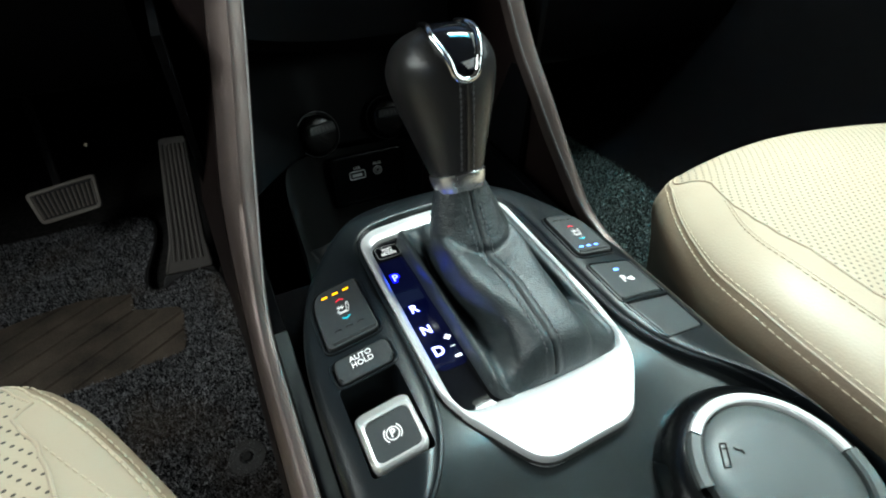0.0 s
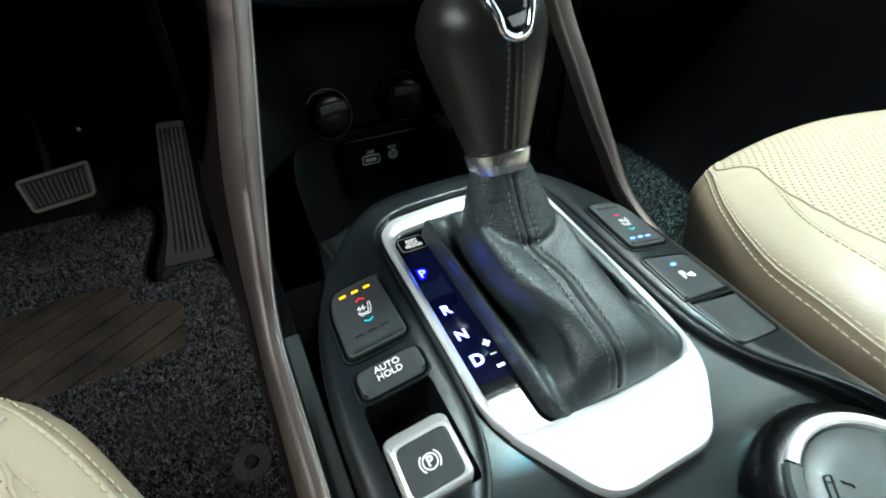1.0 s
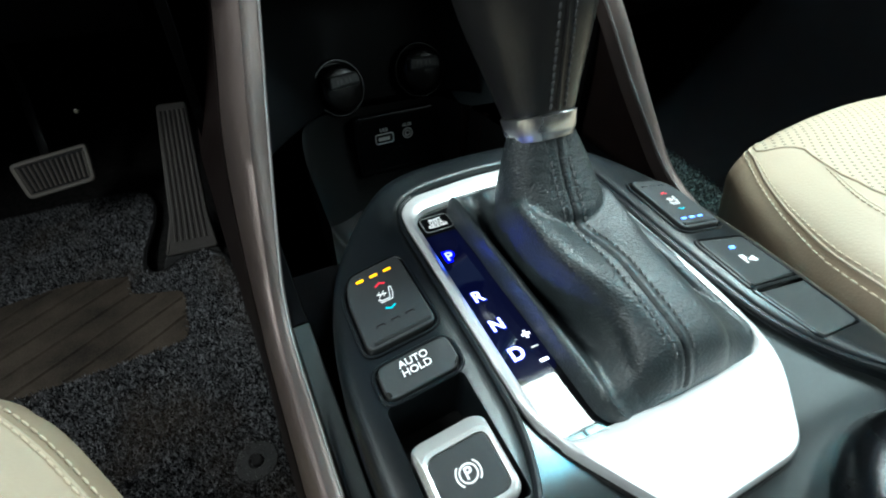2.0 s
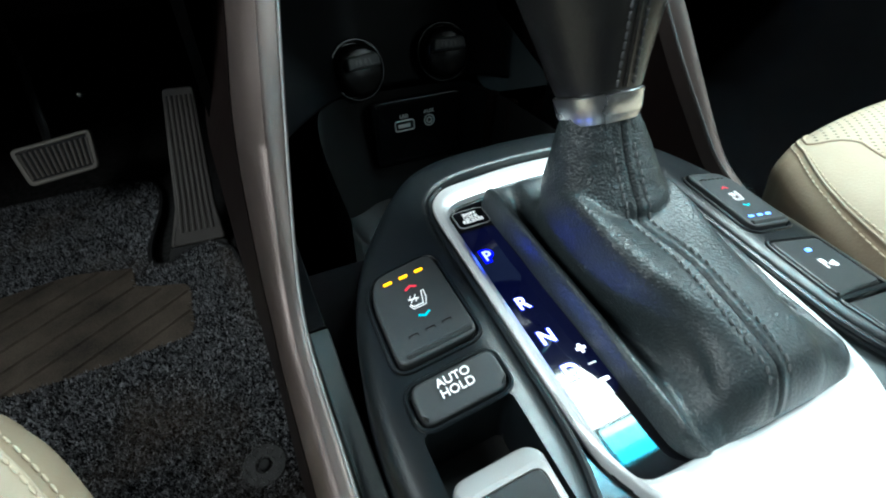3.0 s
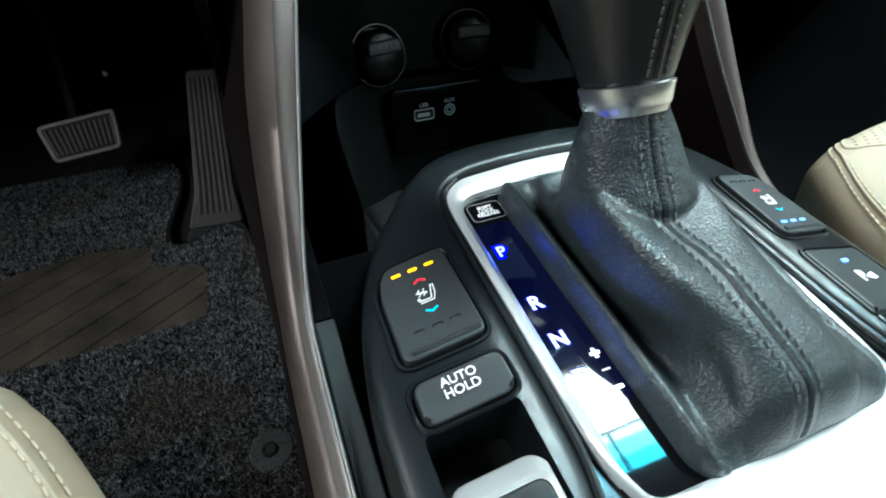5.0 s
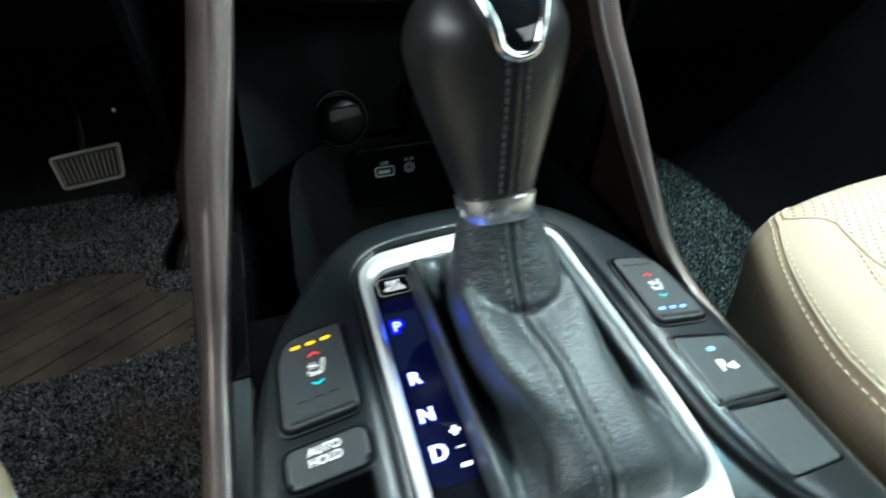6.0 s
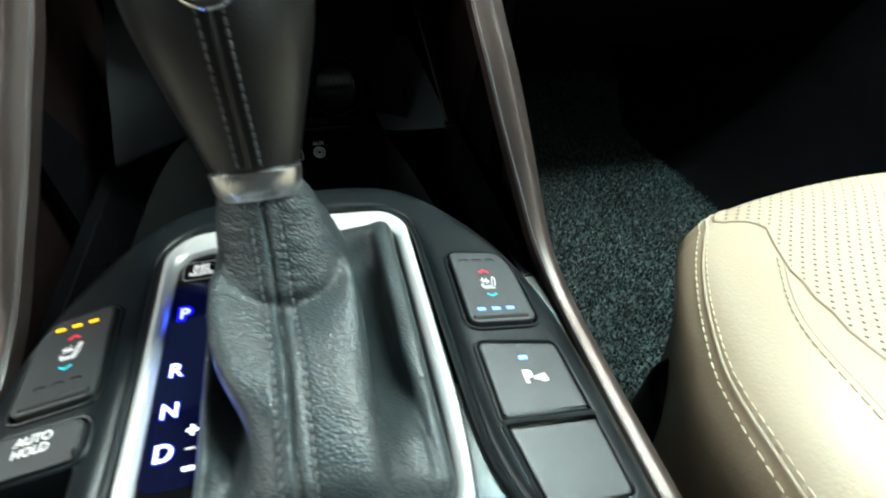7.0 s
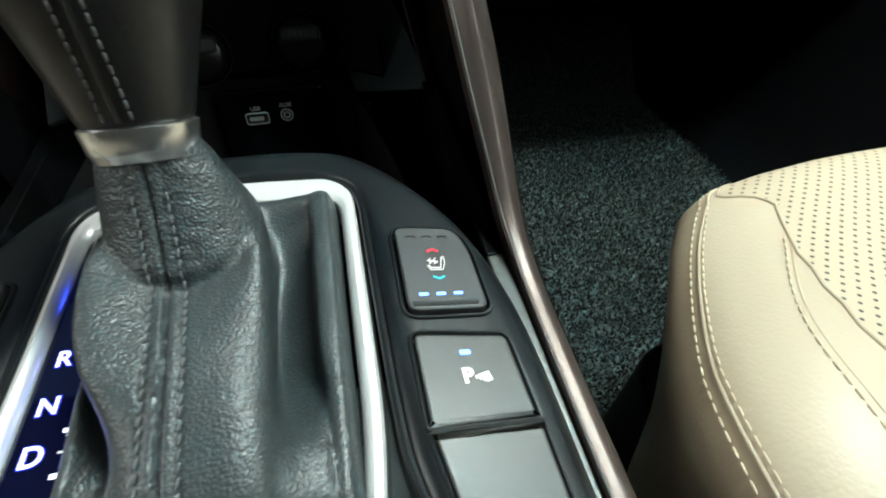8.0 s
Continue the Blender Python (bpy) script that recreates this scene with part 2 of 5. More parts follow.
HALO_P = glowing("strong_blue_letter_halo", (0.0, 0.0, 1.0), 3.0, (0.0, 0.0, 0.3))
BLUE_P = glowing("backlit_blue_letter", (0.11, 0.14, 1.0), 6.0)
AMBER = glowing("amber_indicator", (1.0, 0.43, 0.0), 2.2, (0.8, 0.5, 0.0))
ICE = glowing("blue_indicator", (0.05, 0.24, 1.0), 3.4, (0.3, 0.5, 0.9))
# Red and cyan print likewise glows weakly by its material.
RED = glowing("red_marking", (0.9, 0.02, 0.05), 0.8, (0.7, 0.02, 0.04))
CYAN = glowing("cyan_marking", (0.0, 0.55, 0.65), 0.7, (0.0, 0.5, 0.6))
MARK = surface("grey_printed_marking", (0.42, 0.43, 0.42), rough=0.6, bump=0.0)


def tinted(name, colour):
    m, n, l, b = nodes_of(name)
    b.inputs["Base Color"].default_value = (*colour, 1)
    b.inputs["Transmission Weight"].default_value = 1.0
    b.inputs["Roughness"].default_value = 0.0
    b.inputs["IOR"].default_value = 1.02
    return m


GLASS = tinted("clear_window_glass", (0.9, 0.98, 0.97))


# ---- building blocks ----
def mesh_of(bm, name, mats, smooth=True):
    bmesh.ops.recalc_face_normals(bm, faces=bm.faces)
    me = bpy.data.meshes.new(name)
    bm.to_mesh(me)
    bm.free()
    for m in (mats if isinstance(mats, (list, tuple)) else [mats]):
        me.materials.append(m)
    if smooth:
        me.polygons.foreach_set("use_smooth", [True] * len(me.polygons))
        me.set_sharp_from_angle(angle=radians(38))
    return me


def part(name, bm, material, parent=None, label="", smooth=True):
    ob = new(name, mesh_of(bm, name, material, smooth))
    if parent:
        ob.parent = parent
    return tagged(ob, label)


def thing(name, label, category, group="", at=(0, 0, 0)):
    ob = new(name)
    ob.empty_display_size = 0.02
    ob.location = at
    return tagged(ob, label, category, group)


def structure(name, bm, material, label="", smooth=True):
    ob = new(name, mesh_of(bm, name, material, smooth))
    return tagged(ob, label, "", "", "structure")


def fillet(pts, r, n=6):
    """A polygon with its corners rounded; r: one radius or one a corner."""
    out, k = [], len(pts)
    for i, p in enumerate(pts):
        p, a, b = Vector(p), Vector(pts[i - 1]), Vector(pts[(i + 1) % k])
        rad = r[i] if isinstance(r, (list, tuple)) else r
        u, v = (a - p), (b - p)
        cut = min(rad, u.length * 0.49, v.length * 0.49)
        s, e = p + u.normalized() * cut, p + v.normalized() * cut
        for j in range(n + 1):
            t = j / n
            out.append((1 - t) ** 2 * s + 2 * t * (1 - t) * p + t * t * e)
    return out


def inset(poly, d):
    """The polygon (counterclockwise) drawn in by d."""
    out, k = [], len(poly)
    for i in range(k):
        t = Vector(poly[(i + 1) % k]) - Vector(poly[i - 1])
        t = t.normalized() if t.length else Vector((1, 0))
        out.append(Vector(poly[i]) + Vector((-t.y, t.x)) * d)
    return out


def box_outline(x0, x1, y0, y1, r, n=5):
    return fillet([(x0, y0), (x1, y0), (x1, y1), (x0, y1)], r, n)


def loft(bm, rings, closed=True, cap0=False, cap1=False, mat=0):
    vs = [[bm.verts.new(p) for p in ring] for ring in rings]
    k = len(vs[0])
    for a, b in zip(vs, vs[1:]):
        for i in range(k if closed else k - 1):
            j = (i + 1) % k
            f = bm.faces.new((a[i], a[j], b[j], b[i]))
            f.material_index = mat
    if cap0:
        bm.faces.new(vs[0][::-1]).material_index = mat
    if cap1:
        bm.faces.new(vs[-1]).material_index = mat
    return vs


def slab(bm, poly, z0, z1, bevel=0.0, lift=None, mat=0):
    """A plate with rounded upper edges; lift(x, y) is added to z."""
    f = lift or (lambda x, y: 0)
    rings = [[(p[0], p[1], z0 + f(p[0], p[1])) for p in poly]]
    if bevel:
        for a in (0, 30, 60, 90):
            q = inset(poly, bevel * (1 - math.cos(radians(a))))
            rings.append([(p[0], p[1], z1 - bevel * (1 - math.sin(radians(a))) + f(p[0], p[1])) for p in q])
        rings.append([(p[0], p[1], z1 + f(p[0], p[1])) for p in inset(poly, bevel * 1.45)])
    else:
        rings.append([(p[0], p[1], z1 + f(p[0], p[1])) for p in poly])
    loft(bm, rings, cap0=True, cap1=True, mat=mat)
    return bm


def box(bm, x0, x1, y0, y1, z0, z1, bevel=0.0):
    r = bmesh.ops.create_cube(bm, size=1, matrix=Matrix.LocRotScale(((x0 + x1) / 2, (y0 + y1) / 2, (z0 + z1) / 2), None, (x1 - x0, y1 - y0, z1 - z0)))
    if bevel:
        edges = list({e for v in r["verts"] for e in v.link_edges})
        bmesh.ops.bevel(bm, geom=edges, offset=bevel, segments=3, affect="EDGES", profile=0.5)
    return bm


def tube(bm, pts, r, n=8, caps=True, squash=1.0):
    pts = [Vector(p) for p in pts]
    rings, side = [], None
    for i, p in enumerate(pts):
        d = (pts[min(i + 1, len(pts) - 1)] - pts[max(i - 1, 0)]).normalized()
        if side is None:
            side = d.orthogonal().normalized()
        side = (side - d * side.dot(d)).normalized()
        up = d.cross(side)
        rad = r[i] if isinstance(r, (list, tuple)) else r
        rings.append([p + (side * math.cos(2 * math.pi * k / n) + up * math.sin(2 * math.pi * k / n) * squash) * rad for k in range(n)])
    loft(bm, rings, cap0=caps, cap1=caps)
    return bm


def spline(pts, n):
    """Catmull-Rom points through pts, n a span."""
    pts = [Vector(p) for p in pts]
    out = []
    for i in range(len(pts) - 1):
        a, b, c, d = pts[max(i - 1, 0)], pts[i], pts[i + 1], pts[min(i + 2, len(pts) - 1)]
        for j in range(n):
            t = j / n
            out.append(0.5 * ((2 * b) + (c - a) * t + (2 * a - 5 * b + 4 * c - d) * t * t + (3 * b - a - 3 * c + d) * t ** 3))
    return out + [pts[-1]]


def curve_at(table, x):
    """Smooth value of a table of (x, value) at x."""
    if x <= table[0][0]:
        return table[0][1]
    for (a, u), (b, v) in zip(table, table[1:]):
        if x <= b:
            t = (x - a) / (b - a)
            return u + (v - u) * t
    return table[-1][1]


def soft_curve(table, x, w=0.014):
    """curve_at with its corners rounded off over w."""
    return sum(curve_at(table, x + w * (k - 3) / 3) for k in range(7)) / 7


def smooth(a, b, x):
    t = min(1, max(0, (x - a) / (b - a)))
    return t * t * (3 - 2 * t)


def lathe(bm, profile, n=40, m=None, mat=0):
    """Rings of (radius, height) round z, placed by the pose m."""
    m = m or Matrix()
    rings = [[m @ Vector((r * math.cos(2 * math.pi * k / n), r * math.sin(2 * math.pi * k / n), h)) for k in range(n)] for r, h in profile]
    loft(bm, rings, cap0=profile[0][0] > 1e-6, cap1=True, mat=mat)
    return bm


def lettering(name, words, size, m, material, parent, label="", depth=0.00012, spacing=1.0, shear=0.0, bold=0.0, leading=0.82):
    cu = bpy.data.curves.new(name, "FONT")
    cu.body, cu.size, cu.extrude, cu.align_x, cu.align_y = words, size, depth, "CENTER", "CENTER"
    cu.space_line, cu.space_character, cu.shear, cu.offset = leading, spacing, shear, bold
    tmp = new(name, cu)
    me = bpy.data.meshes.new_from_object(tmp.evaluated_get(bpy.context.evaluated_depsgraph_get()))
    bpy.data.objects.remove(tmp)
    me.materials.clear()
    me.materials.append(material)
    ob = new(name, me)
    ob.parent = parent
    ob.matrix_local = m
    return tagged(ob, label)


def bars(bm, m, rects, h=0.00025):
    """Flat raised marks: rects of (x, y, width, height, turn in degrees) in the plane of m."""
    for x, y, w, d, a in rects:
        q = m @ pose(x, y, 0, 0, 0, a)
        bmesh.ops.create_cube(bm, size=1, matrix=q @ Matrix.Diagonal((w, d, h * 2, 1)))
    return bm


def stitches(bm, path, step, length, r, lift=0.0, twist=0.0):
    """Short rounded threads along a path, each a little proud."""
    path = [Vector(p) for p in path]
    run, nextat = 0.0, step / 2
    for a, b in zip(path, path[1:]):
        d = (b - a).length
        while d > 0 and nextat <= run + d:
            t = (b - a).normalized()
            if twist:
                t = (t + t.cross(Vector((0, 0, 1))) * twist).normalized()
            c = a + (b - a) * ((nextat - run) / d) + Vector((0, 0, lift))
            tube(bm, [c - t * length / 2, c - t * length * 0.3, c + t * length * 0.3, c + t * length / 2], [r * 0.35, r, r, r * 0.35], n=6)
            nextat += step
        run += d
    return bm


# ---- the cabin shell ----
def walls(name, boxes, material, label):
    bm = bmesh.new()
    for b in boxes:
        box(bm, *b)
    return structure(name, bm, material, label, smooth=False)


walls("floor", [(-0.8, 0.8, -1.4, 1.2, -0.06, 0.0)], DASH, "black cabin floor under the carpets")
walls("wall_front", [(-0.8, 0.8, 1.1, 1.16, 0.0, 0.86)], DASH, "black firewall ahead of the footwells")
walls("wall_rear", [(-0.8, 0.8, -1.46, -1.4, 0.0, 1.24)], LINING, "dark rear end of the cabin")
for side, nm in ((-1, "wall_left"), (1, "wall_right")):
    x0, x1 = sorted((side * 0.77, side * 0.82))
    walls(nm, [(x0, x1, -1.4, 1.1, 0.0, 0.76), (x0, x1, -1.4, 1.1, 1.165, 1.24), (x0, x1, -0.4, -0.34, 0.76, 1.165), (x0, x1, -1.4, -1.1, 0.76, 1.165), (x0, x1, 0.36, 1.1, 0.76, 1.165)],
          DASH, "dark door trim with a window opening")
walls("ceiling", [(-0.77, 0.77, -1.4, 0.075, 1.18, 1.22), (-0.77, 0.77, 0.318, 0.5, 1.18, 1.22), (-0.77, 0.255, 0.075, 0.318, 1.18, 1.22), (0.66, 0.77, 0.075, 0.318, 1.18, 1.22)],
      LINING, "dark headlining with an added glazed opening")


def glass_pane(name, x0, x1, y0, y1, z0, z1, label, shear=0.0):
    bm = bmesh.new()
    box(bm, x0, x1, y0, y1, z0, z1)
    for v in bm.verts:
        if v.co.z > (z0 + z1) / 2:
            v.co.y += shear
    ob = structure(name, bm, GLASS, label, smooth=False)
    ob.visible_shadow = False
    return ob


glass_pane("window_1", 0.79, 0.794, -0.34, 0.36, 0.76, 1.165, "clear passenger door window")
glass_pane("window_2", -0.794, -0.79, -0.34, 0.36, 0.76, 1.165, "clear driver door window")
glass_pane("window_5", 0.79, 0.794, -1.1, -0.4, 0.76, 1.165, "clear rear passenger door window")
# Added roof glass, its teal strips standing in for the windscreen shade band.
glass_pane("window_3", 0.255, 0.66, 0.161, 0.318, 1.196, 1.2, "clear roof glass standing in for the windscreen top")
for k, (y0, y1, tint) in enumerate(((0.141, 0.159, (0.5, 0.95, 1.0)), (0.107, 0.141, (0.13, 0.72, 0.95)), (0.075, 0.107, (0.03, 0.42, 0.6)))):
    pane = glass_pane("window_3_shade", 0.255, 0.66, y0, y1, 1.196, 1.2, "teal roof glass standing in for the windscreen shade band")
    pane.data.materials[0] = tinted("teal_shade_glass", tint)
# Bars added to draw dark lines in that reflection.
walls("window_3_frame", [(0.255, 0.66, 0.158, 0.162, 1.184, 1.195), (0.395, 0.399, 0.075, 0.158, 1.184, 1.195)], DASH, "thin dark bars added across the roof glass")
glass_pane("window_4", -0.77, 0.77, 1.1, 1.104, 0.86, 1.2, "raked windscreen", shear=-0.6)

# ---- dashboard over the footwells ----
bm = bmesh.new()
prof = [(0.36, 0.56), (0.33, 0.62), (0.34, 0.70), (0.40, 0.78), (0.52, 0.83), (0.80, 0.85), (1.1, 0.86), (1.1, 0.44), (0.75, 0.44), (0.55, 0.47)]
loft(bm, [[(x, y, z) for y, z in prof] for x in (-0.765, -0.4, -0.16, 0.16, 0.4, 0.765)], cap0=True, cap1=True)
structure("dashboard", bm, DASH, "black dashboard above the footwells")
# Panels added to keep light off the far footwells; lower edges set to suit.
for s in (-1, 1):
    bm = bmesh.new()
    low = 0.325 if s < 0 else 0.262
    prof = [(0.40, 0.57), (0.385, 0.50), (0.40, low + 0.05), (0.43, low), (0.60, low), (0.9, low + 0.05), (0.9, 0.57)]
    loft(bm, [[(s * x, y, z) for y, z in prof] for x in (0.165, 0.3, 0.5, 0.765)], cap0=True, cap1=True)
    structure("dashboard_knee_panel", bm, DASH, "black knee panel lowered to shade the footwell")

# ---- carpets ----
def inside(poly, x, y):
    hit = np.zeros(len(x), bool)
    k = len(poly)
    for i in range(k):
        (ax, ay), (bx, by) = poly[i], poly[(i + 1) % k]
        cross = (ay > y) != (by > y)
        with np.errstate(divide="ignore", invalid="ignore"):
            hit ^= cross & (x < (bx - ax) * (y - ay) / (by - ay if by != ay else 1e-9) + ax)
    return hit


def tufts(name, poly, holes, count, height, zf, material, seed, spread=0.0016):
    """A pile of small leaning tufts over a polygon."""
    rng = np.random.default_rng(seed)
    p = np.array(poly)
    lo, hi = p.min(0), p.max(0)
    x, y = rng.uniform(lo[0], hi[0], count), rng.uniform(lo[1], hi[1], count)
    keep = inside(poly, x, y)
    for h in holes:
        keep &= ~inside(h, x, y)
    x, y = x[keep], y[keep]
    k = len(x)
    z = zf(x, y)
    a = rng.uniform(0, 2 * np.pi, k)
    r = spread * rng.uniform(0.6, 1.3, k)
    tip = np.stack([x + rng.normal(0, height * 0.5, k), y + rng.normal(0, height * 0.5, k), z + height * rng.uniform(0.5, 1.2, k)], 1)
    ring = [np.stack([x + r * np.cos(a + q), y + r * np.sin(a + q), z - 0.0005], 1) for q in (0, 2.09, 4.19)]
    v = np.stack([*ring, tip], 1).reshape(-1, 3)
    i = np.arange(k)[:, None] * 4
    f = np.concatenate([i + [0, 1, 3], i + [1, 2, 3], i + [2, 0, 3]], 0)
    me = bpy.data.meshes.new(name)
    me.from_pydata(v.tolist(), [], f.tolist())
    me.materials.append(material)
    return new(name, me)


def toe(x, y):
    """The floor rises to the toe board ahead."""
    return 0.012 + 0.35 * np.clip(y - 0.62, 0, None) ** 1.2 + 0.004 * np.sin(x * 17) * np.sin(y * 13)


def sheet(name, x0, x1, y0, y1, zf, material, label, nx=24, ny=40):
    bm = bmesh.new()
    rows = []
    for j in range(ny + 1):
        y = y0 + (y1 - y0) * j / ny
        rows.append([(x0 + (x1 - x0) * i / nx, y, float(zf(x0 + (x1 - x0) * i / nx, y))) for i in range(nx + 1)])
    loft(bm, rows, closed=False)
    return structure(name, bm, material, label)


sheet("carpet_left", -0.77, -0.13, -0.6, 1.09, lambda x, y: toe(x, y) - 0.006, SHADECARPET, "charcoal driver footwell carpet")
sheet("carpet_right", 0.13, 0.77, -0.6, 1.09, lambda x, y: toe(x, y) - 0.002, CARPETR, "charcoal passenger footwell carpet")
tagged(tufts("carpet_pile_right", [(0.14, -0.25), (0.3, -0.25), (0.76, 0.1), (0.76, 1.0), (0.14, 1.0)], [], 110000, 0.0045, lambda x, y: toe(x, y) - 0.002, CARPETR, 3, 0.0019),
       "charcoal looped pile of the passenger carpet", "carpet", "", "stuff")

# Black slope added to hide the carpet's lit edge where shade should fall.
bm = bmesh.new()
loft(bm, [[(0.60, y, 0.004), (0.625, y, 0.016), (0.66, y, 0.045), (0.70, y, 0.1), (0.73, y, 0.2), (0.77, y, 0.4)] for y in (-0.6, -0.2, 0.2, 0.5, 0.8, 1.09)], closed=False)
structure("trim", bm, DASH, "black sill slope added over the lit edge of the passenger carpet")

# driver's mat with its worn heel pad and fastener
MAT = [(-0.62, -0.1), (-0.155, -0.1), (-0.158, 0.24), (-0.165, 0.38), (-0.176, 0.43), (-0.20, 0.452), (-0.23, 0.442), (-0.25, 0.427), (-0.266, 0.428), (-0.275, 0.445), (-0.272, 0.48), (-0.258, 0.535), (-0.254, 0.58), (-0.262, 0.618), (-0.29, 0.632), (-0.62, 0.63)]
PAD = [(-0.237, 0.296), (-0.231, 0.31), (-0.230, 0.37), (-0.236, 0.383), (-0.262, 0.389), (-0.291, 0.400), (-0.293, 0.435), (-0.362, 0.451), (-0.428, 0.443), (-0.47, 0.43), (-0.47, 0.29), (-0.352, 0.289), (-0.287, 0.293)]
mat = thing("floor_mat", "charcoal carpet floor mat with a worn brown heel pad", "floor mat")
bm = bmesh.new()
slab(bm, fillet(MAT, 0.012, 3), 0.008, 0.020, 0.003)
part("backing", bm, CARPET, mat)
bm = bmesh.new()
tube(bm, [(p[0], p[1], 0.019) for p in fillet(MAT, 0.012, 3)], 0.0035, 6)
part("bound_edge", bm, RUBBER, mat, "dark sewn binding round the mat")
pile = tufts("carpet_face", inset([Vector(p) for p in MAT], 0.004), [[tuple(p) for p in PAD]], 230000, 0.005, lambda x, y: 0.020 + 0 * x, CARPET, 5, 0.0017)
pile.parent = mat
tagged(pile, "speckled charcoal pile", kind="stuff")
bm = bmesh.new()
slab(bm, fillet(PAD, 0.008, 4), 0.019, 0.0225, 0.001)
part("heel_pad", bm, HEEL, mat, "dusty brown worn heel pad")
rng = random.Random(4)
bm = bmesh.new()
for i in range(9):
    y0 = 0.215 + i * 0.033
    a, b = Vector((-0.47, y0 - 0.02, 0.0228)), Vector((-0.235, y0 + 0.12, 0.0228))
    run = []
    for k in range(25):
        p = a.lerp(b, k / 24)
        ok = inside(PAD, np.array([p.x]), np.array([p.y]))[0]
        if ok:
            run.append(p + Vector((0, 0, rng.uniform(-0.0008, 0.0004))))
    if len(run) > 2:
        tube(bm, run, 0.0026, 5)
part("rib", bm, HEEL, mat)
bm = bmesh.new()
lathe(bm, [(0.0205, 0), (0.0205, 0.003), (0.019, 0.0045), (0.0085, 0.005), (0.0065, 0.0035), (0.0062, 0.001)], 36, pose(0, 0, 0))
stud = thing("mat_fastener", "grey round plastic floor mat fastener", "fastener", at=(-0.189, 0.117, 0.0195))
part("washer", bm, STUD, stud)
bm = bmesh.new()
lathe(bm, [(0.0055, 0), (0.0055, 0.0052), (0.004, 0.0065)], 20)
part("hook", bm, RUBBER, stud)

# ---- pedals ----
acc = thing("accelerator_pedal", "dark ribbed floor-hinged accelerator pedal", "pedal", at=(-0.209, 0.45, 0.022))
acc.rotation_euler = (radians(57), radians(2), radians(-2.5))
bm = bmesh.new()
slab(bm, fillet([(-0.039, 0.0), (0.030, 0.0), (0.0275, 0.05), (0.037, 0.2), (0.0005, 0.2), (-0.0215, 0.05)], 0.006, 4), -0.012, 0.0, 0.003)
part("pedal_plate", bm, TREAD, acc)
for i in range(6):
    bm = bmesh.new()
    x = -0.018 + i * 0.0066
    tube(bm, [(x * 1.15, 0.018, 0.0), (x + 0.0045, 0.06, 0.0007), (x * 0.85 + 0.018, 0.19, 0.0007)], 0.0022, 6)
    part("rib", bm, TREAD, acc)
bm = bmesh.new()
slab(bm, fillet([(-0.05, -0.03), (0.035, -0.03), (0.03, 0.0), (-0.04, 0.0)], 0.006, 4), -0.02, -0.004, 0.002)
part("hinge_base", bm, RUBBER, acc)

brk = thing("brake_pedal", "ribbed rubber brake pedal with a worn metal rim", "pedal", at=(-0.343, 0.552, 0.130))
brk.rotation_euler = (radians(62), radians(-3), radians(6))
bm = bmesh.new()
outl = fillet([(-0.035, -0.029), (0.042, -0.029), (0.052, 0.020), (-0.037, 0.018)], 0.008, 5)
inn = inset(outl, 0.006)
loft(bm, [[(*p, -0.009) for p in outl], [(*p, 0.001) for p in outl], [(*p, 0.0025) for p in inset(outl, 0.0015)], [(*p, 0.0025) for p in inset(outl, 0.0045)], [(*p, 0.0) for p in inn]], cap0=True)
part("rim", bm, PEDALRIM, brk, "worn bright metal rim")
bm = bmesh.new()
slab(bm, inn, -0.004, 0.0005, 0)
part("pad", bm, RUBBER, brk)
for i in range(13):
    bm = bmesh.new()
    x = -0.031 + i * 0.0059
    tube(bm, [(x * 0.93 + 0.001, -0.021, 0.0014), (x * 1.04 + 0.003, 0.011, 0.0014)], 0.0018, 6)
    part("rib", bm, PEDAL, brk)
bm = bmesh.new()
tube(bm, [(0.0, 0.0, -0.008), (0.0, 0.03, -0.04), (0.01, 0.12, -0.05), (0.012, 0.3, -0.02)], 0.009, 10, squash=0.6)
part("arm", bm, RUBBER, brk, "black pedal arm")
bm = bmesh.new()
lathe(bm, [(0.004, 0), (0.0045, 0.004), (0.0025, 0.006)], 14, pose(-0.291, 0.593, 0.183, 70, 0, 0))
tagged(part("pedal_switch", bm, CHROME), "small bright pedal switch under the dashboard", "switch")

# ---- console side rails: trim that sweeps up to the dashboard ----
RAILPATH = [(0.127, -0.34, 0.318), (0.127, -0.2, 0.315), (0.127, -0.09, 0.314), (0.127, -0.03, 0.315), (0.127, 0.0, 0.3165), (0.1265, 0.02, 0.321), (0.125, 0.04, 0.331), (0.122, 0.06, 0.35), (0.118, 0.083, 0.374), (0.114, 0.105, 0.4), (0.110, 0.126, 0.425), (0.106, 0.147, 0.457), (0.101, 0.18, 0.51), (0.096, 0.225, 0.58), (0.094, 0.28, 0.66)]


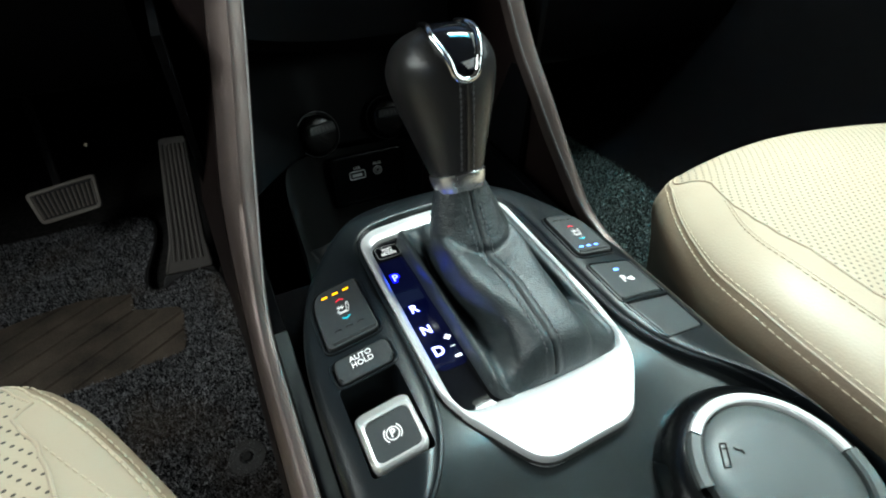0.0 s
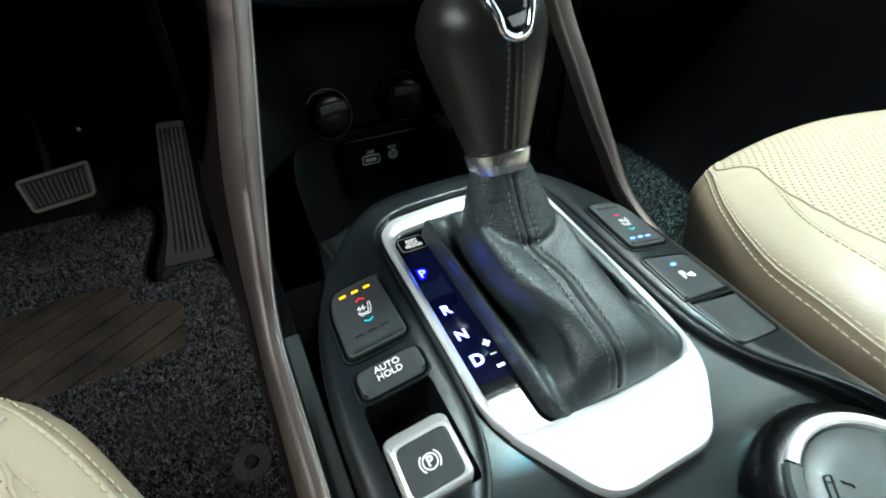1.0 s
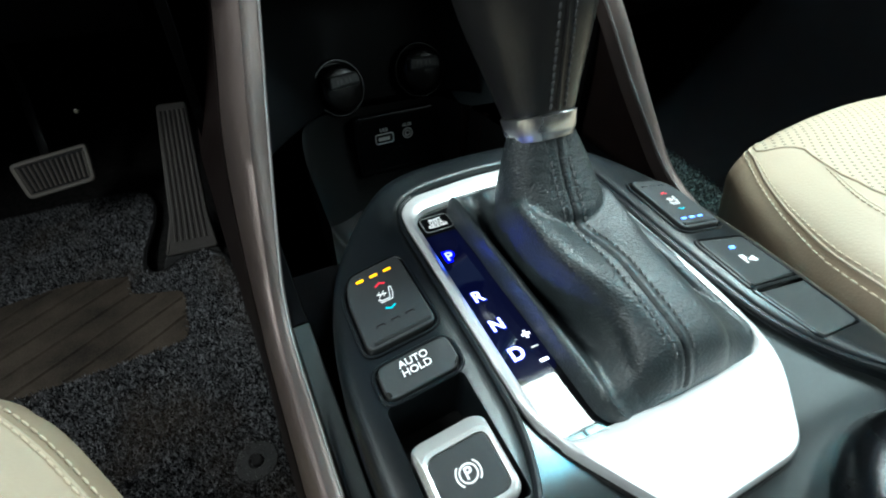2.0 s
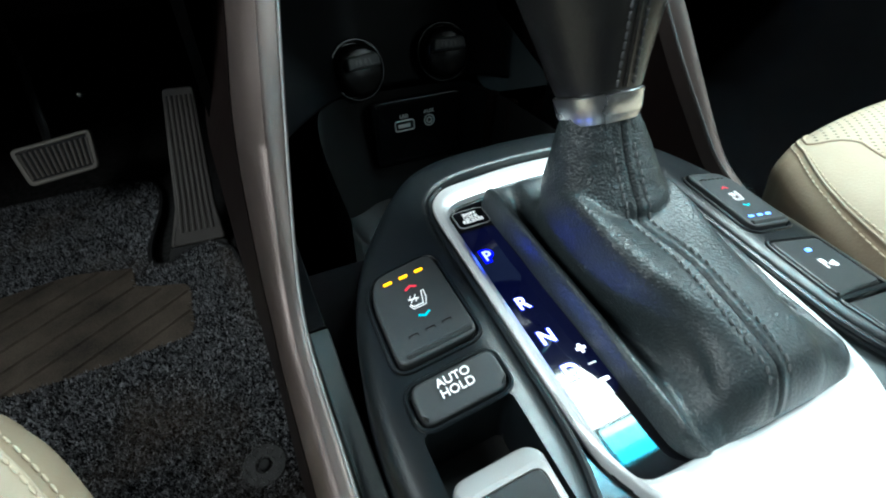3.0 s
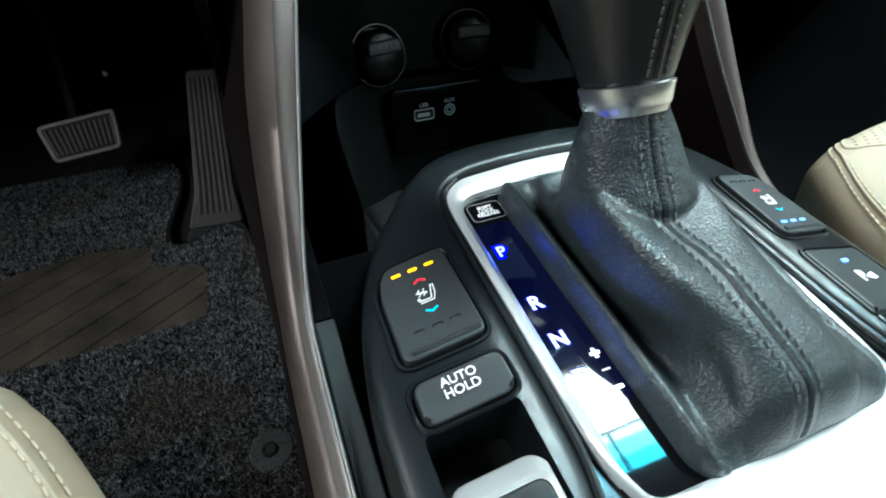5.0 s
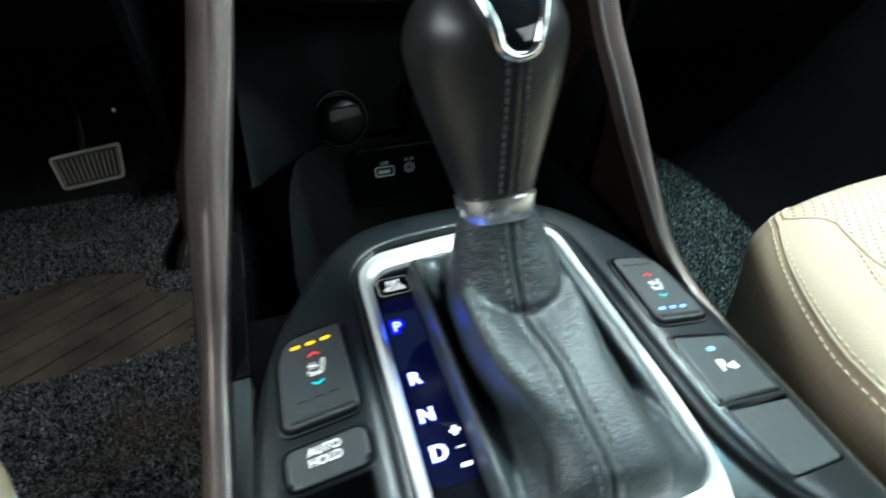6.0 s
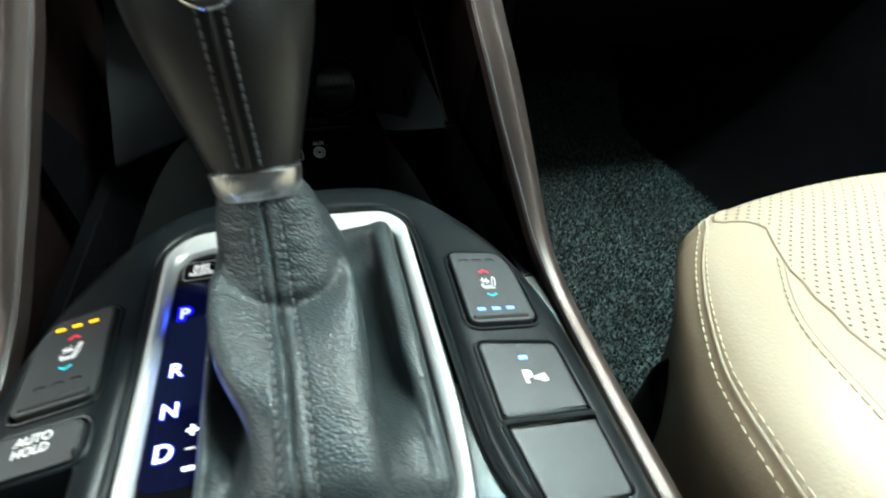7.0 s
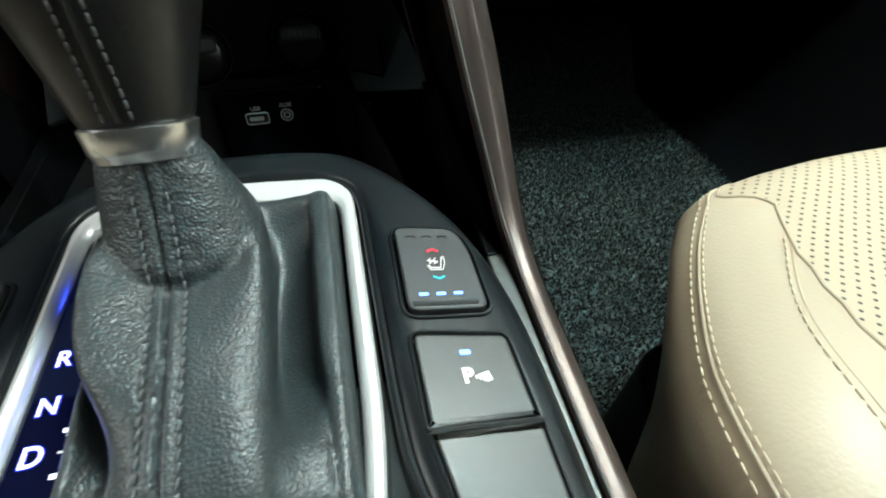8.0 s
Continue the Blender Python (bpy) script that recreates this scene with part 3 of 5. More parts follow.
def rail(side, shift):
    top = thing("console_rail", "bronze-grey satin trim rail along the console side", "trim rail", "console rails")
    path = spline([((x - shift * max(0.0, z - 0.32)) * side, y, z) for x, y, z in RAILPATH], 6)
    secs, bead, strip = [], [], []
    for i, p in enumerate(path):
        d = (path[min(i + 1, len(path) - 1)] - path[max(i - 1, 0)]).normalized()
        nrm = Vector((0, -d.z, d.y))
        rise = smooth(0.02, 0.1, p.y)
        w = 0.012 + 0.010 * rise
        out = Vector((side, 0, 0))
        bead.append(p + nrm * 0.0002)
        ridge = 0.0035 * rise
        strip.append([p - out * 0.001 - nrm * 0.010, p - out * 0.001 - nrm * 0.001, p + out * 0.0004, p + out * w * 0.2 + nrm * ridge * 0.55, p + out * w * 0.36 + nrm * ridge, p + out * w * 0.42 + nrm * ridge * 0.95, p + out * w * 0.6 + nrm * (ridge * 0.4 - w * 0.1), p + out * w * 0.9 - nrm * w * 0.42, p + out * (w * 0.9 + 0.002) - nrm * (w * 0.42 + 0.005)])
        e = strip[-1][-1]
        low = 0.15 + 0.004
        flank = 0.144 - 0.022 * smooth(0.1, 0.17, p.y)
        secs.append([e + out * 0.0004, e + out * 0.002 - nrm * 0.010, Vector((side * max(abs(e.x) + 0.006, flank), e.y + 0.02 * rise, e.z - 0.045)), Vector((side * (flank + 0.006), e.y + 0.05 * rise, max(0.02, e.z - 0.14))), Vector((side * low, e.y + 0.09 * rise, 0.0))])
    bm = bmesh.new()
    loft(bm, strip, closed=False)
    part("trim_face", bm, RAIL, top, "satin bronze-grey face")
    bm = bmesh.new()
    tube(bm, bead, 0.0006, 8)
    part("bright_edge", bm, EDGE, top, "thin bright satin edge")
    bm = bmesh.new()
    loft(bm, secs, closed=False)
    part("side_panel", bm, RAILSIDE, top, "dark brown lower side panel")
    return top


rail(-1, 0.13)
rail(1, 0.0)
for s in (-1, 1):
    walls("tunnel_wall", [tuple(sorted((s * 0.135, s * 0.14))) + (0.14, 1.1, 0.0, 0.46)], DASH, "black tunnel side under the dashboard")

# ---- console body, side ledges and tray ----
console = thing("centre_console", "satin black centre console with raised button pods", "console")
for s in (-1, 1):
    x0, x1 = sorted((s * 0.1168, s * 0.1255))
    # Rear ledge made lighter in colour, standing in for light it misses.
    for y0, y1, zt in ((-0.34, 0.026, 0.3115), (0.0272, 0.2, 0.3105)):
        bm = bmesh.new()
        slab(bm, box_outline(x0, x1, y0, y1, 0.001, 2), 0.2, zt, 0.0008)
        part("side_ledge", bm, LID if y0 < 0 else PLASTIC, console, "grey-black ledge between pod and rail")
bm = bmesh.new()
box(bm, -0.117, 0.117, -0.34, 0.07, 0.02, 0.30)
part("core", bm, DASH, console, smooth=False)

OUT = [(0, 0.088), (0.03, 0.0865), (0.053, 0.08), (0.07, 0.066), (0.085, 0.049), (0.098, 0.031), (0.107, 0.01), (0.113, -0.015), (0.1155, -0.04), (0.116, -0.08), (0.116, -0.11), (0.116, -0.125), (0.116, -0.14), (0.116, -0.155), (0.1165, -0.18), (0.1165, -0.25), (0.1165, -0.34)]
INN = [(0, 0.067), (0.03, 0.0652), (0.046, 0.061), (0.0555, 0.053), (0.059, 0.04), (0.0595, 0.02), (0.0597, 0.0), (0.06, -0.03), (0.0605, -0.055), (0.062, -0.075), (0.067, -0.093), (0.076, -0.109), (0.088, -0.122), (0.1, -0.136), (0.1085, -0.152), (0.1125, -0.175), (0.1135, -0.34)]


def pod_top(x, y=0.0):
    return 0.3445 - 0.2 * max(0.0, abs(x) - 0.0715)


def pod_mesh():
    bm = bmesh.new()
    o, i = spline([(*p, 0) for p in OUT], 5), spline([(*p, 0) for p in INN], 5)
    o = [Vector((-p.x, p.y, 0)) for p in o[:0:-1]] + o
    i = [Vector((-p.x, p.y, 0)) for p in i[:0:-1]] + i
    rings = []
    for a, b in zip(i, o):
        wd = (b - a).length
        ring = [(a.x, a.y, 0.30), (a.x, a.y, 0.3385)]
        for f, drop in ((0.025, 0.0025), (0.07, 0.0008), (0.13, 0.0), (0.22, 0.0), (0.35, 0.0), (0.5, 0.0), (0.65, 0.0), (0.8, 0.0), (0.9, 0.0004), (0.955, 0.0014), (0.985, 0.003), (1.0, 0.0055)):
            p = a.lerp(b, f)
            z = 0.3445 - 0.2 * max(0.0, f * wd - 0.012)
            ring.append((p.x, p.y, z - drop))
        ring += [(b.x, b.y, 0.314), (b.x, b.y, 0.30)]
        rings.append(ring)
    loft(bm, rings, cap0=True, cap1=True)
    return bm


def key_lift(x, y=0.0):
    return 0.3445 - 0.2 * (abs(x) - 0.0715)


def heater_outline(s):
    pts = [(0.0692, -0.0250), (0.1022, -0.0250), (0.1015, 0.008), (0.0970, 0.0197), (0.0700, 0.0205)]
    pts = [(s * x, y) for x, y in pts]
    radii = [0.006, 0.006, 0.012, 0.009, 0.006]
    return fillet(pts, radii, 5) if s > 0 else fillet(pts[::-1], radii[::-1], 5)


def rect(s, x0, x1, y0, y1, r):
    a, b = sorted((s * x0, s * x1))
    return box_outline(a, b, y0, y1, r, 5)


HOLD = rect(-1, 0.0695, 0.1028, -0.0475, -0.0305, 0.0058)
BRAKE = rect(-1, 0.0715, 0.1032, -0.0980, -0.0478, 0.003)
SENSOR = fillet([(0.0695, -0.0662), (0.1060, -0.0668), (0.1045, -0.0345), (0.0695, -0.0315)], [0.001, 0.001, 0.004, 0.004], 5)
SPARE = fillet([(0.0745, -0.0992), (0.1072, -0.0985), (0.1066, -0.0686), (0.0697, -0.068)], [0.004, 0.004, 0.001, 0.001], 5)
pod = part("button_pod", pod_mesh(), POD, console, "raised satin black pod with button pockets")
dep = bpy.context.evaluated_depsgraph_get
cutters = []
for outline, deep in ((heater_outline(-1), 0.0026), (heater_outline(1), 0.0026), (HOLD, 0.0026), (BRAKE, 0.032), (SENSOR, 0.0024), (SPARE, 0.0024)):
    bm = bmesh.new()
    slab(bm, outline, -deep, 0.012, 0, lift=pod_top)
    c = new("cutter", mesh_of(bm, "cutter", GAP, False))
    mod = pod.modifiers.new("cut", "BOOLEAN")
    mod.operation, mod.object, mod.solver = "DIFFERENCE", c, "EXACT"
    cutters.append(c)
cut = bpy.data.meshes.new_from_object(pod.evaluated_get(dep()))
pod.modifiers.clear()
pod.data = cut
for c in cutters:
    bpy.data.objects.remove(c)
cut.polygons.foreach_set("use_smooth", [True] * len(cut.polygons))
cut.set_sharp_from_angle(angle=radians(35))

bm = bmesh.new()
rows = []
halves = sorted((p[1], p[0]) for p in INN if p[1] < 0)
for j in range(49):
    y = -0.045 - 0.295 * j / 48
    half = curve_at(halves, y) + 0.0006
    rows.append([(half * u / 20, y, 0.3392 - 0.016 * smooth(-0.095, -0.185, y)) for u in range(-20, 21)])
loft(bm, rows, closed=False)
part("tray", bm, TRAY, console, "smooth charcoal tray behind the selector")
for s in (-1, 1):
    bm = bmesh.new()
    tube(bm, [(s * (p.x + 0.0006), p.y, 0.3424 - 0.012 * smooth(-0.11, -0.2, p.y)) for p in spline([(*p, 0) for p in INN[2:]], 5)], 0.0017, 8)
    part("edge_bead", bm, POD, console, "rounded black bead along the inner pod edge")

# ---- silver selector surround ----
BEZ_OUT = fillet([(-0.0595, -0.0800), (-0.0305, -0.1275), (0.0235, -0.1268), (0.0525, -0.096), (0.0570, -0.060), (0.0570, 0.050), (0.048, 0.0605), (0.0, 0.0655), (-0.048, 0.0605), (-0.0580, 0.050)], [0.02, 0.011, 0.009, 0.014, 0.02, 0.012, 0.008, 0.02, 0.008, 0.012], 6)
BEZ_IN = fillet([(-0.0540, -0.0890), (0.001, -0.0905), (0.0475, -0.0895), (0.0500, -0.060), (0.0505, 0.046), (0.0, 0.0525), (-0.0516, 0.0475)], [0.011, 0.01, 0.008, 0.02, 0.01, 0.02, 0.011], 6)


def by_angle(poly, centre, count):
    """The polygon's points at even angles round a centre."""
    out = []
    c = Vector(centre)
    for k in range(count):
        a = 2 * math.pi * k / count
        d = Vector((math.cos(a), math.sin(a)))
        best = None
        for p, q in zip(poly, poly[1:] + poly[:1]):
            p, e = Vector(p) - c, Vector(q) - Vector(p)
            den = d.x * e.y - d.y * e.x
            if abs(den) < 1e-12:
                continue
            t, u = (p.x * e.y - p.y * e.x) / den, (p.x * d.y - p.y * d.x) / den
            if t > 0 and -1e-9 <= u <= 1 + 1e-9:
                best = t if best is None else max(best, t)
        out.append(c + d * best)
    return out


selector = thing("gear_selector", "automatic gear selector with satin silver surround and leather boot", "gear selector", at=(0, 0, 0))
N = 220
bo, bi = by_angle(BEZ_OUT, (0, -0.02), N), by_angle(BEZ_IN, (0, -0.02), N)
bm = bmesh.new()
rings = []
for f, z, push in ((0, 0.330, 0), (0, 0.3408, 0), (0, 0.3428, 0.0004), (0, 0.344, 0.0013), (0.3, 0.3446, 0.0013), (0.7, 0.344, 0), (0.92, 0.3428, 0), (1, 0.3408, 0), (1, 0.331, 0)):
    rings.append([(*(p.lerp(q, f) + (q - p).normalized() * push), z) for p, q in zip(bo, bi)])
loft(bm, rings)
part("surround", bm, SILVER, selector, "satin silver surround")
# Dark tube laid along the joint as its painted shadow.
bm = bmesh.new()
tube(bm, [(*p, 0.3388) for p in inset(BEZ_OUT, -0.0004)] + [(*inset(BEZ_OUT, -0.0004)[0], 0.3388)], 0.0008, 6)
part("shadow_gap", bm, GAP, selector)
bm = bmesh.new()
slab(bm, fillet([(-0.0558, -0.0900), (-0.024, -0.0900), (-0.024, 0.05), (-0.0558, 0.05)], 0.006, 4), 0.332, 0.3402, 0.0)
panel = part("indicator_panel", bm, GLOSS, selector, "glossy black gear indicator panel")
ZP = 0.3403
bm = bmesh.new()
slab(bm, fillet([(-0.0548, -0.0560), (-0.0500, -0.0615), (-0.0360, -0.0615), (-0.0338, -0.0585), (-0.0338, 0.0300), (-0.0548, 0.0300)], [0.004, 0.004, 0.003, 0.001, 0.002, 0.002], 5), ZP - 0.001, ZP + 0.00015, 0.0)
part("lit_lens", bm, LENS, panel, "glossy black lens dimly backlit in blue")
ZP += 0.0002
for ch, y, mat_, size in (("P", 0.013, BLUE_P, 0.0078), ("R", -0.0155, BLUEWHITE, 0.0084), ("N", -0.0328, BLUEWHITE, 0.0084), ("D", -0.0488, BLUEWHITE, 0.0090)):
    # Larger emissive copy behind each letter imitates its glow.
    lettering("letter_halo", ch, size, pose(-0.0462, y, ZP), HALO_P if ch == "P" else HALO, panel, "emissive blue halo for the glow round the letter", depth=0.00005, bold=0.0013 if ch == "P" else 0.00045)
    lettering("letter", ch, size, pose(-0.0462, y, ZP + 0.0001), mat_, panel, "backlit gear letter " + ch, bold=0.0001)
bm = bmesh.new()
bars(bm, pose(-0.0375, -0.0418, ZP), [(0, 0, 0.0038, 0.0012, 0), (0, 0, 0.0012, 0.0038, 0)])
part("plus_mark", bm, BLUEWHITE, panel)
bm = bmesh.new()
bars(bm, pose(-0.0375, -0.0486, ZP), [(0, 0, 0.0032, 0.0006, 0)])
part("gate_mark", bm, WHITE, panel)
bm = bmesh.new()
bars(bm, pose(-0.0375, -0.0556, ZP), [(0, 0, 0.0038, 0.0014, 0)])
part("minus_mark", bm, BLUEWHITE, panel)
lock = box_outline(-0.0493, -0.0335, 0.0325, 0.0435, 0.0026, 4)
bm = bmesh.new()
slab(bm, lock, ZP - 0.001, ZP + 0.0006, 0.0004)
cap = part("shift_lock_cap", bm, GLOSS, panel)
bm = bmesh.new()
tube(bm, [(*p, ZP + 0.0003) for p in lock + lock[:1]], 0.00028, 5)
part("cap_outline", bm, MARK, panel)
lettering("printed_words", "SHIFT\nLOCK\nRELEASE", 0.0028, pose(-0.0414, 0.0379, ZP + 0.0007), WHITE, panel, "small white words", bold=0.00005)

# leather boot: a body of cross sections from the front hollow to the rear end, with the leaning neck standing in it
LEAN_M = pose(-0.0025, 0.018, 0.4012, -27, 0, 0)
LEFT_CREST = [(-0.0915, -0.0200, 0.3450), (-0.0805, -0.0170, 0.3560), (-0.073, -0.0135, 0.3605), (-0.067, -0.0122, 0.3632), (-0.062, -0.0120, 0.3655), (-0.053, -0.0150, 0.3702), (-0.043, -0.0203, 0.3740), (-0.036, -0.0228, 0.3756), (-0.030, -0.0240, 0.3768), (-0.020, -0.0248, 0.3782), (-0.010, -0.0252, 0.3790), (0.0, -0.0240, 0.3785), (0.012, -0.023, 0.367), (0.026, -0.016, 0.348), (0.043, -0.016, 0.3505), (0.05, -0.016, 0.3505)]
LEFT_HOLLOW = [(-0.0915, -0.0265, 0.3440), (-0.080, -0.0245, 0.3465), (-0.072, -0.0222, 0.3460), (-0.058, -0.0192, 0.3445), (-0.048, -0.0182, 0.3425), (-0.040, -0.0182, 0.3400), (-0.032, -0.0184, 0.3370), (-0.024, -0.0188, 0.3340), (-0.014, -0.0186, 0.3320), (0.0, -0.0180, 0.3310), (0.02, -0.0185, 0.3340), (0.036, -0.0190, 0.3400), (0.043, -0.018, 0.3505), (0.05, -0.018, 0.3505)]
RIGHT_CREST = [(-0.0915, 0.0285, 0.354), (-0.078, 0.0278, 0.3605), (-0.066, 0.0270, 0.3640), (-0.050, 0.0260, 0.3660), (-0.032, 0.0264, 0.3685), (-0.012, 0.0268, 0.3745), (0.0, 0.0258, 0.3755), (0.012, 0.0235, 0.368), (0.026, 0.0175, 0.350), (0.043, 0.016, 0.3505), (0.05, 0.016, 0.3505)]
RIGHT_HOLLOW = [(-0.0915, 0.0360, 0.350), (-0.074, 0.0345, 0.3545), (-0.062, 0.0315, 0.3530), (-0.052, 0.0272, 0.3450), (-0.036, 0.0225, 0.3340), (-0.012, 0.0205, 0.3300), (0.008, 0.0215, 0.3300), (0.024, 0.0240, 0.3350), (0.038, 0.022, 0.342), (0.043, 0.020, 0.3505), (0.05, 0.020, 0.3505)]
BACK_LINE = [(-0.0915, 0.3580), (-0.082, 0.3632), (-0.072, 0.3662), (-0.06, 0.3690), (-0.045, 0.3712), (-0.032, 0.3714), (-0.024, 0.3708), (-0.019, 0.3710), (-0.012, 0.3685), (0.0, 0.366), (0.012, 0.358), (0.026, 0.348), (0.036, 0.346), (0.043, 0.3505), (0.05, 0.3505)]


def edge_line(table, y):
    return soft_curve([(a, b) for a, b, _ in table], y, 0.007), soft_curve([(a, c) for a, _, c in table], y, 0.007)


def boot_base(y):
    """Left and right ends of the boot's base at y, with round corners."""
    def corner(y0, r, out):
        d = max(0.0, min(1.0, (y0 - y) / r if out < 0 else (y - y0) / r))
        return r * (1 - math.sqrt(1 - d * d))
    return -0.0336 + corner(-0.0815, 0.0108, -1) + corner(0.0395, 0.0115, 1), 0.0488 - corner(-0.081, 0.0112, -1) - corner(0.0395, 0.0115, 1)


rings = []
ROWS = 150
for j in range(ROWS + 1):
    y = 0.0507 - (0.0507 + 0.0918) * j / ROWS
    xl, xr = boot_base(y)
    (cl, zcl), (hl, zhl), (hr, zhr), (cr, zcr) = (edge_line(t, y) for t in (LEFT_CREST, LEFT_HOLLOW, RIGHT_HOLLOW, RIGHT_CREST))
    zc = curve_at(BACK_LINE, y)
    roll = smooth(-0.060, -0.035, y)
    lip_l = 0.3508 + 0.0018 * roll
    lip_r = 0.3504 + 0.0026 * roll
    steep = smooth(-0.06, -0.03, y) * smooth(0.044, 0.034, y)
    kl, kr = xl / -0.0336, xr / 0.0488
    cl, hl, hr, cr = cl * kl, hl * kl, hr * kr, cr * kr
    keys = [(xl, 0.316), (xl, 0.336), (xl + 0.0002, 0.3425), (xl + 0.0016, lip_l - 0.0016), (xl + 0.0042, lip_l), (xl * 0.4 + hl * 0.6 - 0.001, (lip_l + zhl) * 0.5), (hl, zhl), (cl - 0.0012 + 0.0012 * roll, (zhl + zcl) * 0.5), (cl - 0.0004, zcl - 0.0038), (cl + 0.0022, zcl + 0.0004), (cl + 0.0022 + (-0.004 - cl) * 0.42, zcl * 0.5 + zc * 0.5 + 0.0009), (cl + 0.0022 + (-0.004 - cl) * 0.74, zcl * 0.15 + zc * 0.85 + 0.0004), (-0.002, zc), (0.0055, zc - 0.0006), (cr - 0.0088, zcr * 0.5 + zc * 0.5 + 0.0004), (cr - 0.0026, zcr), (cr + 0.0004, zcr - 0.0038), (cr + 0.0008 - 0.0012 * roll, (zhr + zcr) * 0.5), (hr, zhr), (hr + 0.45 * (xr - hr) + 0.0022 * steep, (lip_r + zhr) * 0.5 - 0.0008 - 0.004 * steep), (xr - 0.0098 * steep - 0.008 * (1 - steep), lip_r - 0.0016), (xr - 0.0056, lip_r), (xr - 0.0022, lip_r - 0.0014), (xr - 0.0002, 0.3425), (xr, 0.336), (xr, 0.316)]
    low = math.sqrt(max(0.0, 1 - max(0.0, (-0.0790 - y) / 0.0128) ** 2)) if y < 0 else math.sqrt(max(0.0, 1 - max(0.0, (y - 0.0350) / 0.0158) ** 2))
    pts = spline([Vector((x, y, z if z < 0.338 else 0.338 + (z - 0.338) * low)) for x, z in [keys[0], *keys, keys[-1]]], 8)[8:-8]
    rings.append(pts + [Vector((xr, y, 0.312)), Vector((xl, y, 0.312))])
bm = bmesh.new()
loft(bm, rings, cap0=True, cap1=True)
neck = []
for k in range(19):
    f = k / 18
    ring = []
    for i in range(72):
        a = 2 * math.pi * i / 72
        c, s = math.cos(a), math.sin(a)
        up = LEAN_M @ Vector(((0.0124 + 0.0012 * min(1, f * 5)) * c, (0.0106 + 0.001 * min(1, f * 5)) * s, 0.001 - 0.006 * min(1, f * 4)))
        mid = Vector((0.0026 + (0.0230 if c > 0 else 0.0258) * c, 0.0075 + 0.0255 * s, 0.3705 - 0.004 * s + 0.0015 * abs(c)))
        foot = Vector((0.003 + 0.0165 * c, 0.008 + 0.0240 * s, 0.326))
        if f < 0.68:
            g = f / 0.68
            spread = g ** (0.72 if c > 0 else 0.62)
            drop = 0.35 * g + 0.65 * g ** 1.35
            rear = max(0.0, -s)
            p = Vector((up.x + (mid.x - up.x) * spread, up.y + (mid.y - up.y) * ((0.75 * g + 0.25 * g * g) * (1 - rear) + (0.5 * g + 0.5 * g * g) * rear), up.z + (mid.z - up.z) * (drop * (1 - rear) + g * rear)))
        else:
            g = (f - 0.68) / 0.32
            p = mid.lerp(foot, g)
            p.x += 0.0012 * math.sin(math.pi * g) * c
        ring.append(p)
    neck.append(ring)
loft(bm, neck, cap0=True, cap1=True)
bmesh.ops.recalc_face_normals(bm, faces=bm.faces)
shell = new("boot_shell", mesh_of(bm, "boot_shell", BOOT))
mod = shell.modifiers.new("skin", "REMESH")
mod.mode, mod.voxel_size, mod.use_smooth_shade = "VOXEL", 0.00075, True
skin = bpy.data.meshes.new_from_object(shell.evaluated_get(dep()))
bpy.data.objects.remove(shell)
bm = bmesh.new()
bm.from_mesh(skin)
bmesh.ops.delete(bm, geom=[v for v in bm.verts if v.co.z < 0.319], context="VERTS")
for _ in range(7):
    bmesh.ops.smooth_vert(bm, verts=bm.verts, factor=0.5, use_axis_x=True, use_axis_y=True, use_axis_z=True)
flanks = [v for v in bm.verts if v.co.z > 0.358 and abs(v.co.x) > 0.009 and -0.04 < v.co.y < 0.045]
waist = [v for v in bm.verts if v.co.z > 0.360 and -0.042 < v.co.y < 0.0]
for _ in range(30):
    bmesh.ops.smooth_vert(bm, verts=waist, factor=0.5, use_axis_x=True, use_axis_y=True, use_axis_z=True)
for _ in range(6):
    bmesh.ops.smooth_vert(bm, verts=flanks, factor=0.5, use_axis_x=True, use_axis_y=True, use_axis_z=True)
bm.normal_update()


def seam_x(y):
    return -0.0015 + 0.0026 * smooth(-0.015, -0.05, y) + 0.0006 * smooth(-0.05, -0.09, y)


for v in bm.verts:
    x, y, z = v.co
    on_neck = smooth(0.3725, 0.379, z) * smooth(-0.03, -0.012, y)
    w = 0.0006 * noise.noise(Vector((x * 60, y * 45, z * 50)))
    w += on_neck * 0.0003 * noise.noise(Vector((x * 130, y * 260, z * 260 + 4))) * smooth(0.404, 0.396, z)
    w += 0.0003 * math.sin(x * 260 + y * 190 + 2.0 * noise.noise(Vector((x * 60, y * 60, 7)))) * smooth(-0.02, -0.012, y) * smooth(-0.006, -0.014, y) * smooth(0.366, 0.369, z)
    if y < 0.008 and v.normal.z > 0.1 and z > 0.345:
        d = x - seam_x(y)
        w -= 0.0014 * math.exp(-(d / 0.0008) ** 2) - 0.00035 * math.exp(-((abs(d) - 0.0019) / 0.0011) ** 2)
        w -= 0.0003 * math.exp(-((abs(d) - 0.0048) / 0.0009) ** 2)
    v.co += v.normal * w
bm.normal_update()
boot_tree = BVHTree.FromBMesh(bm)
boot = part("boot", bm, BOOT, selector, "pebbled black leather boot with sewn seams")
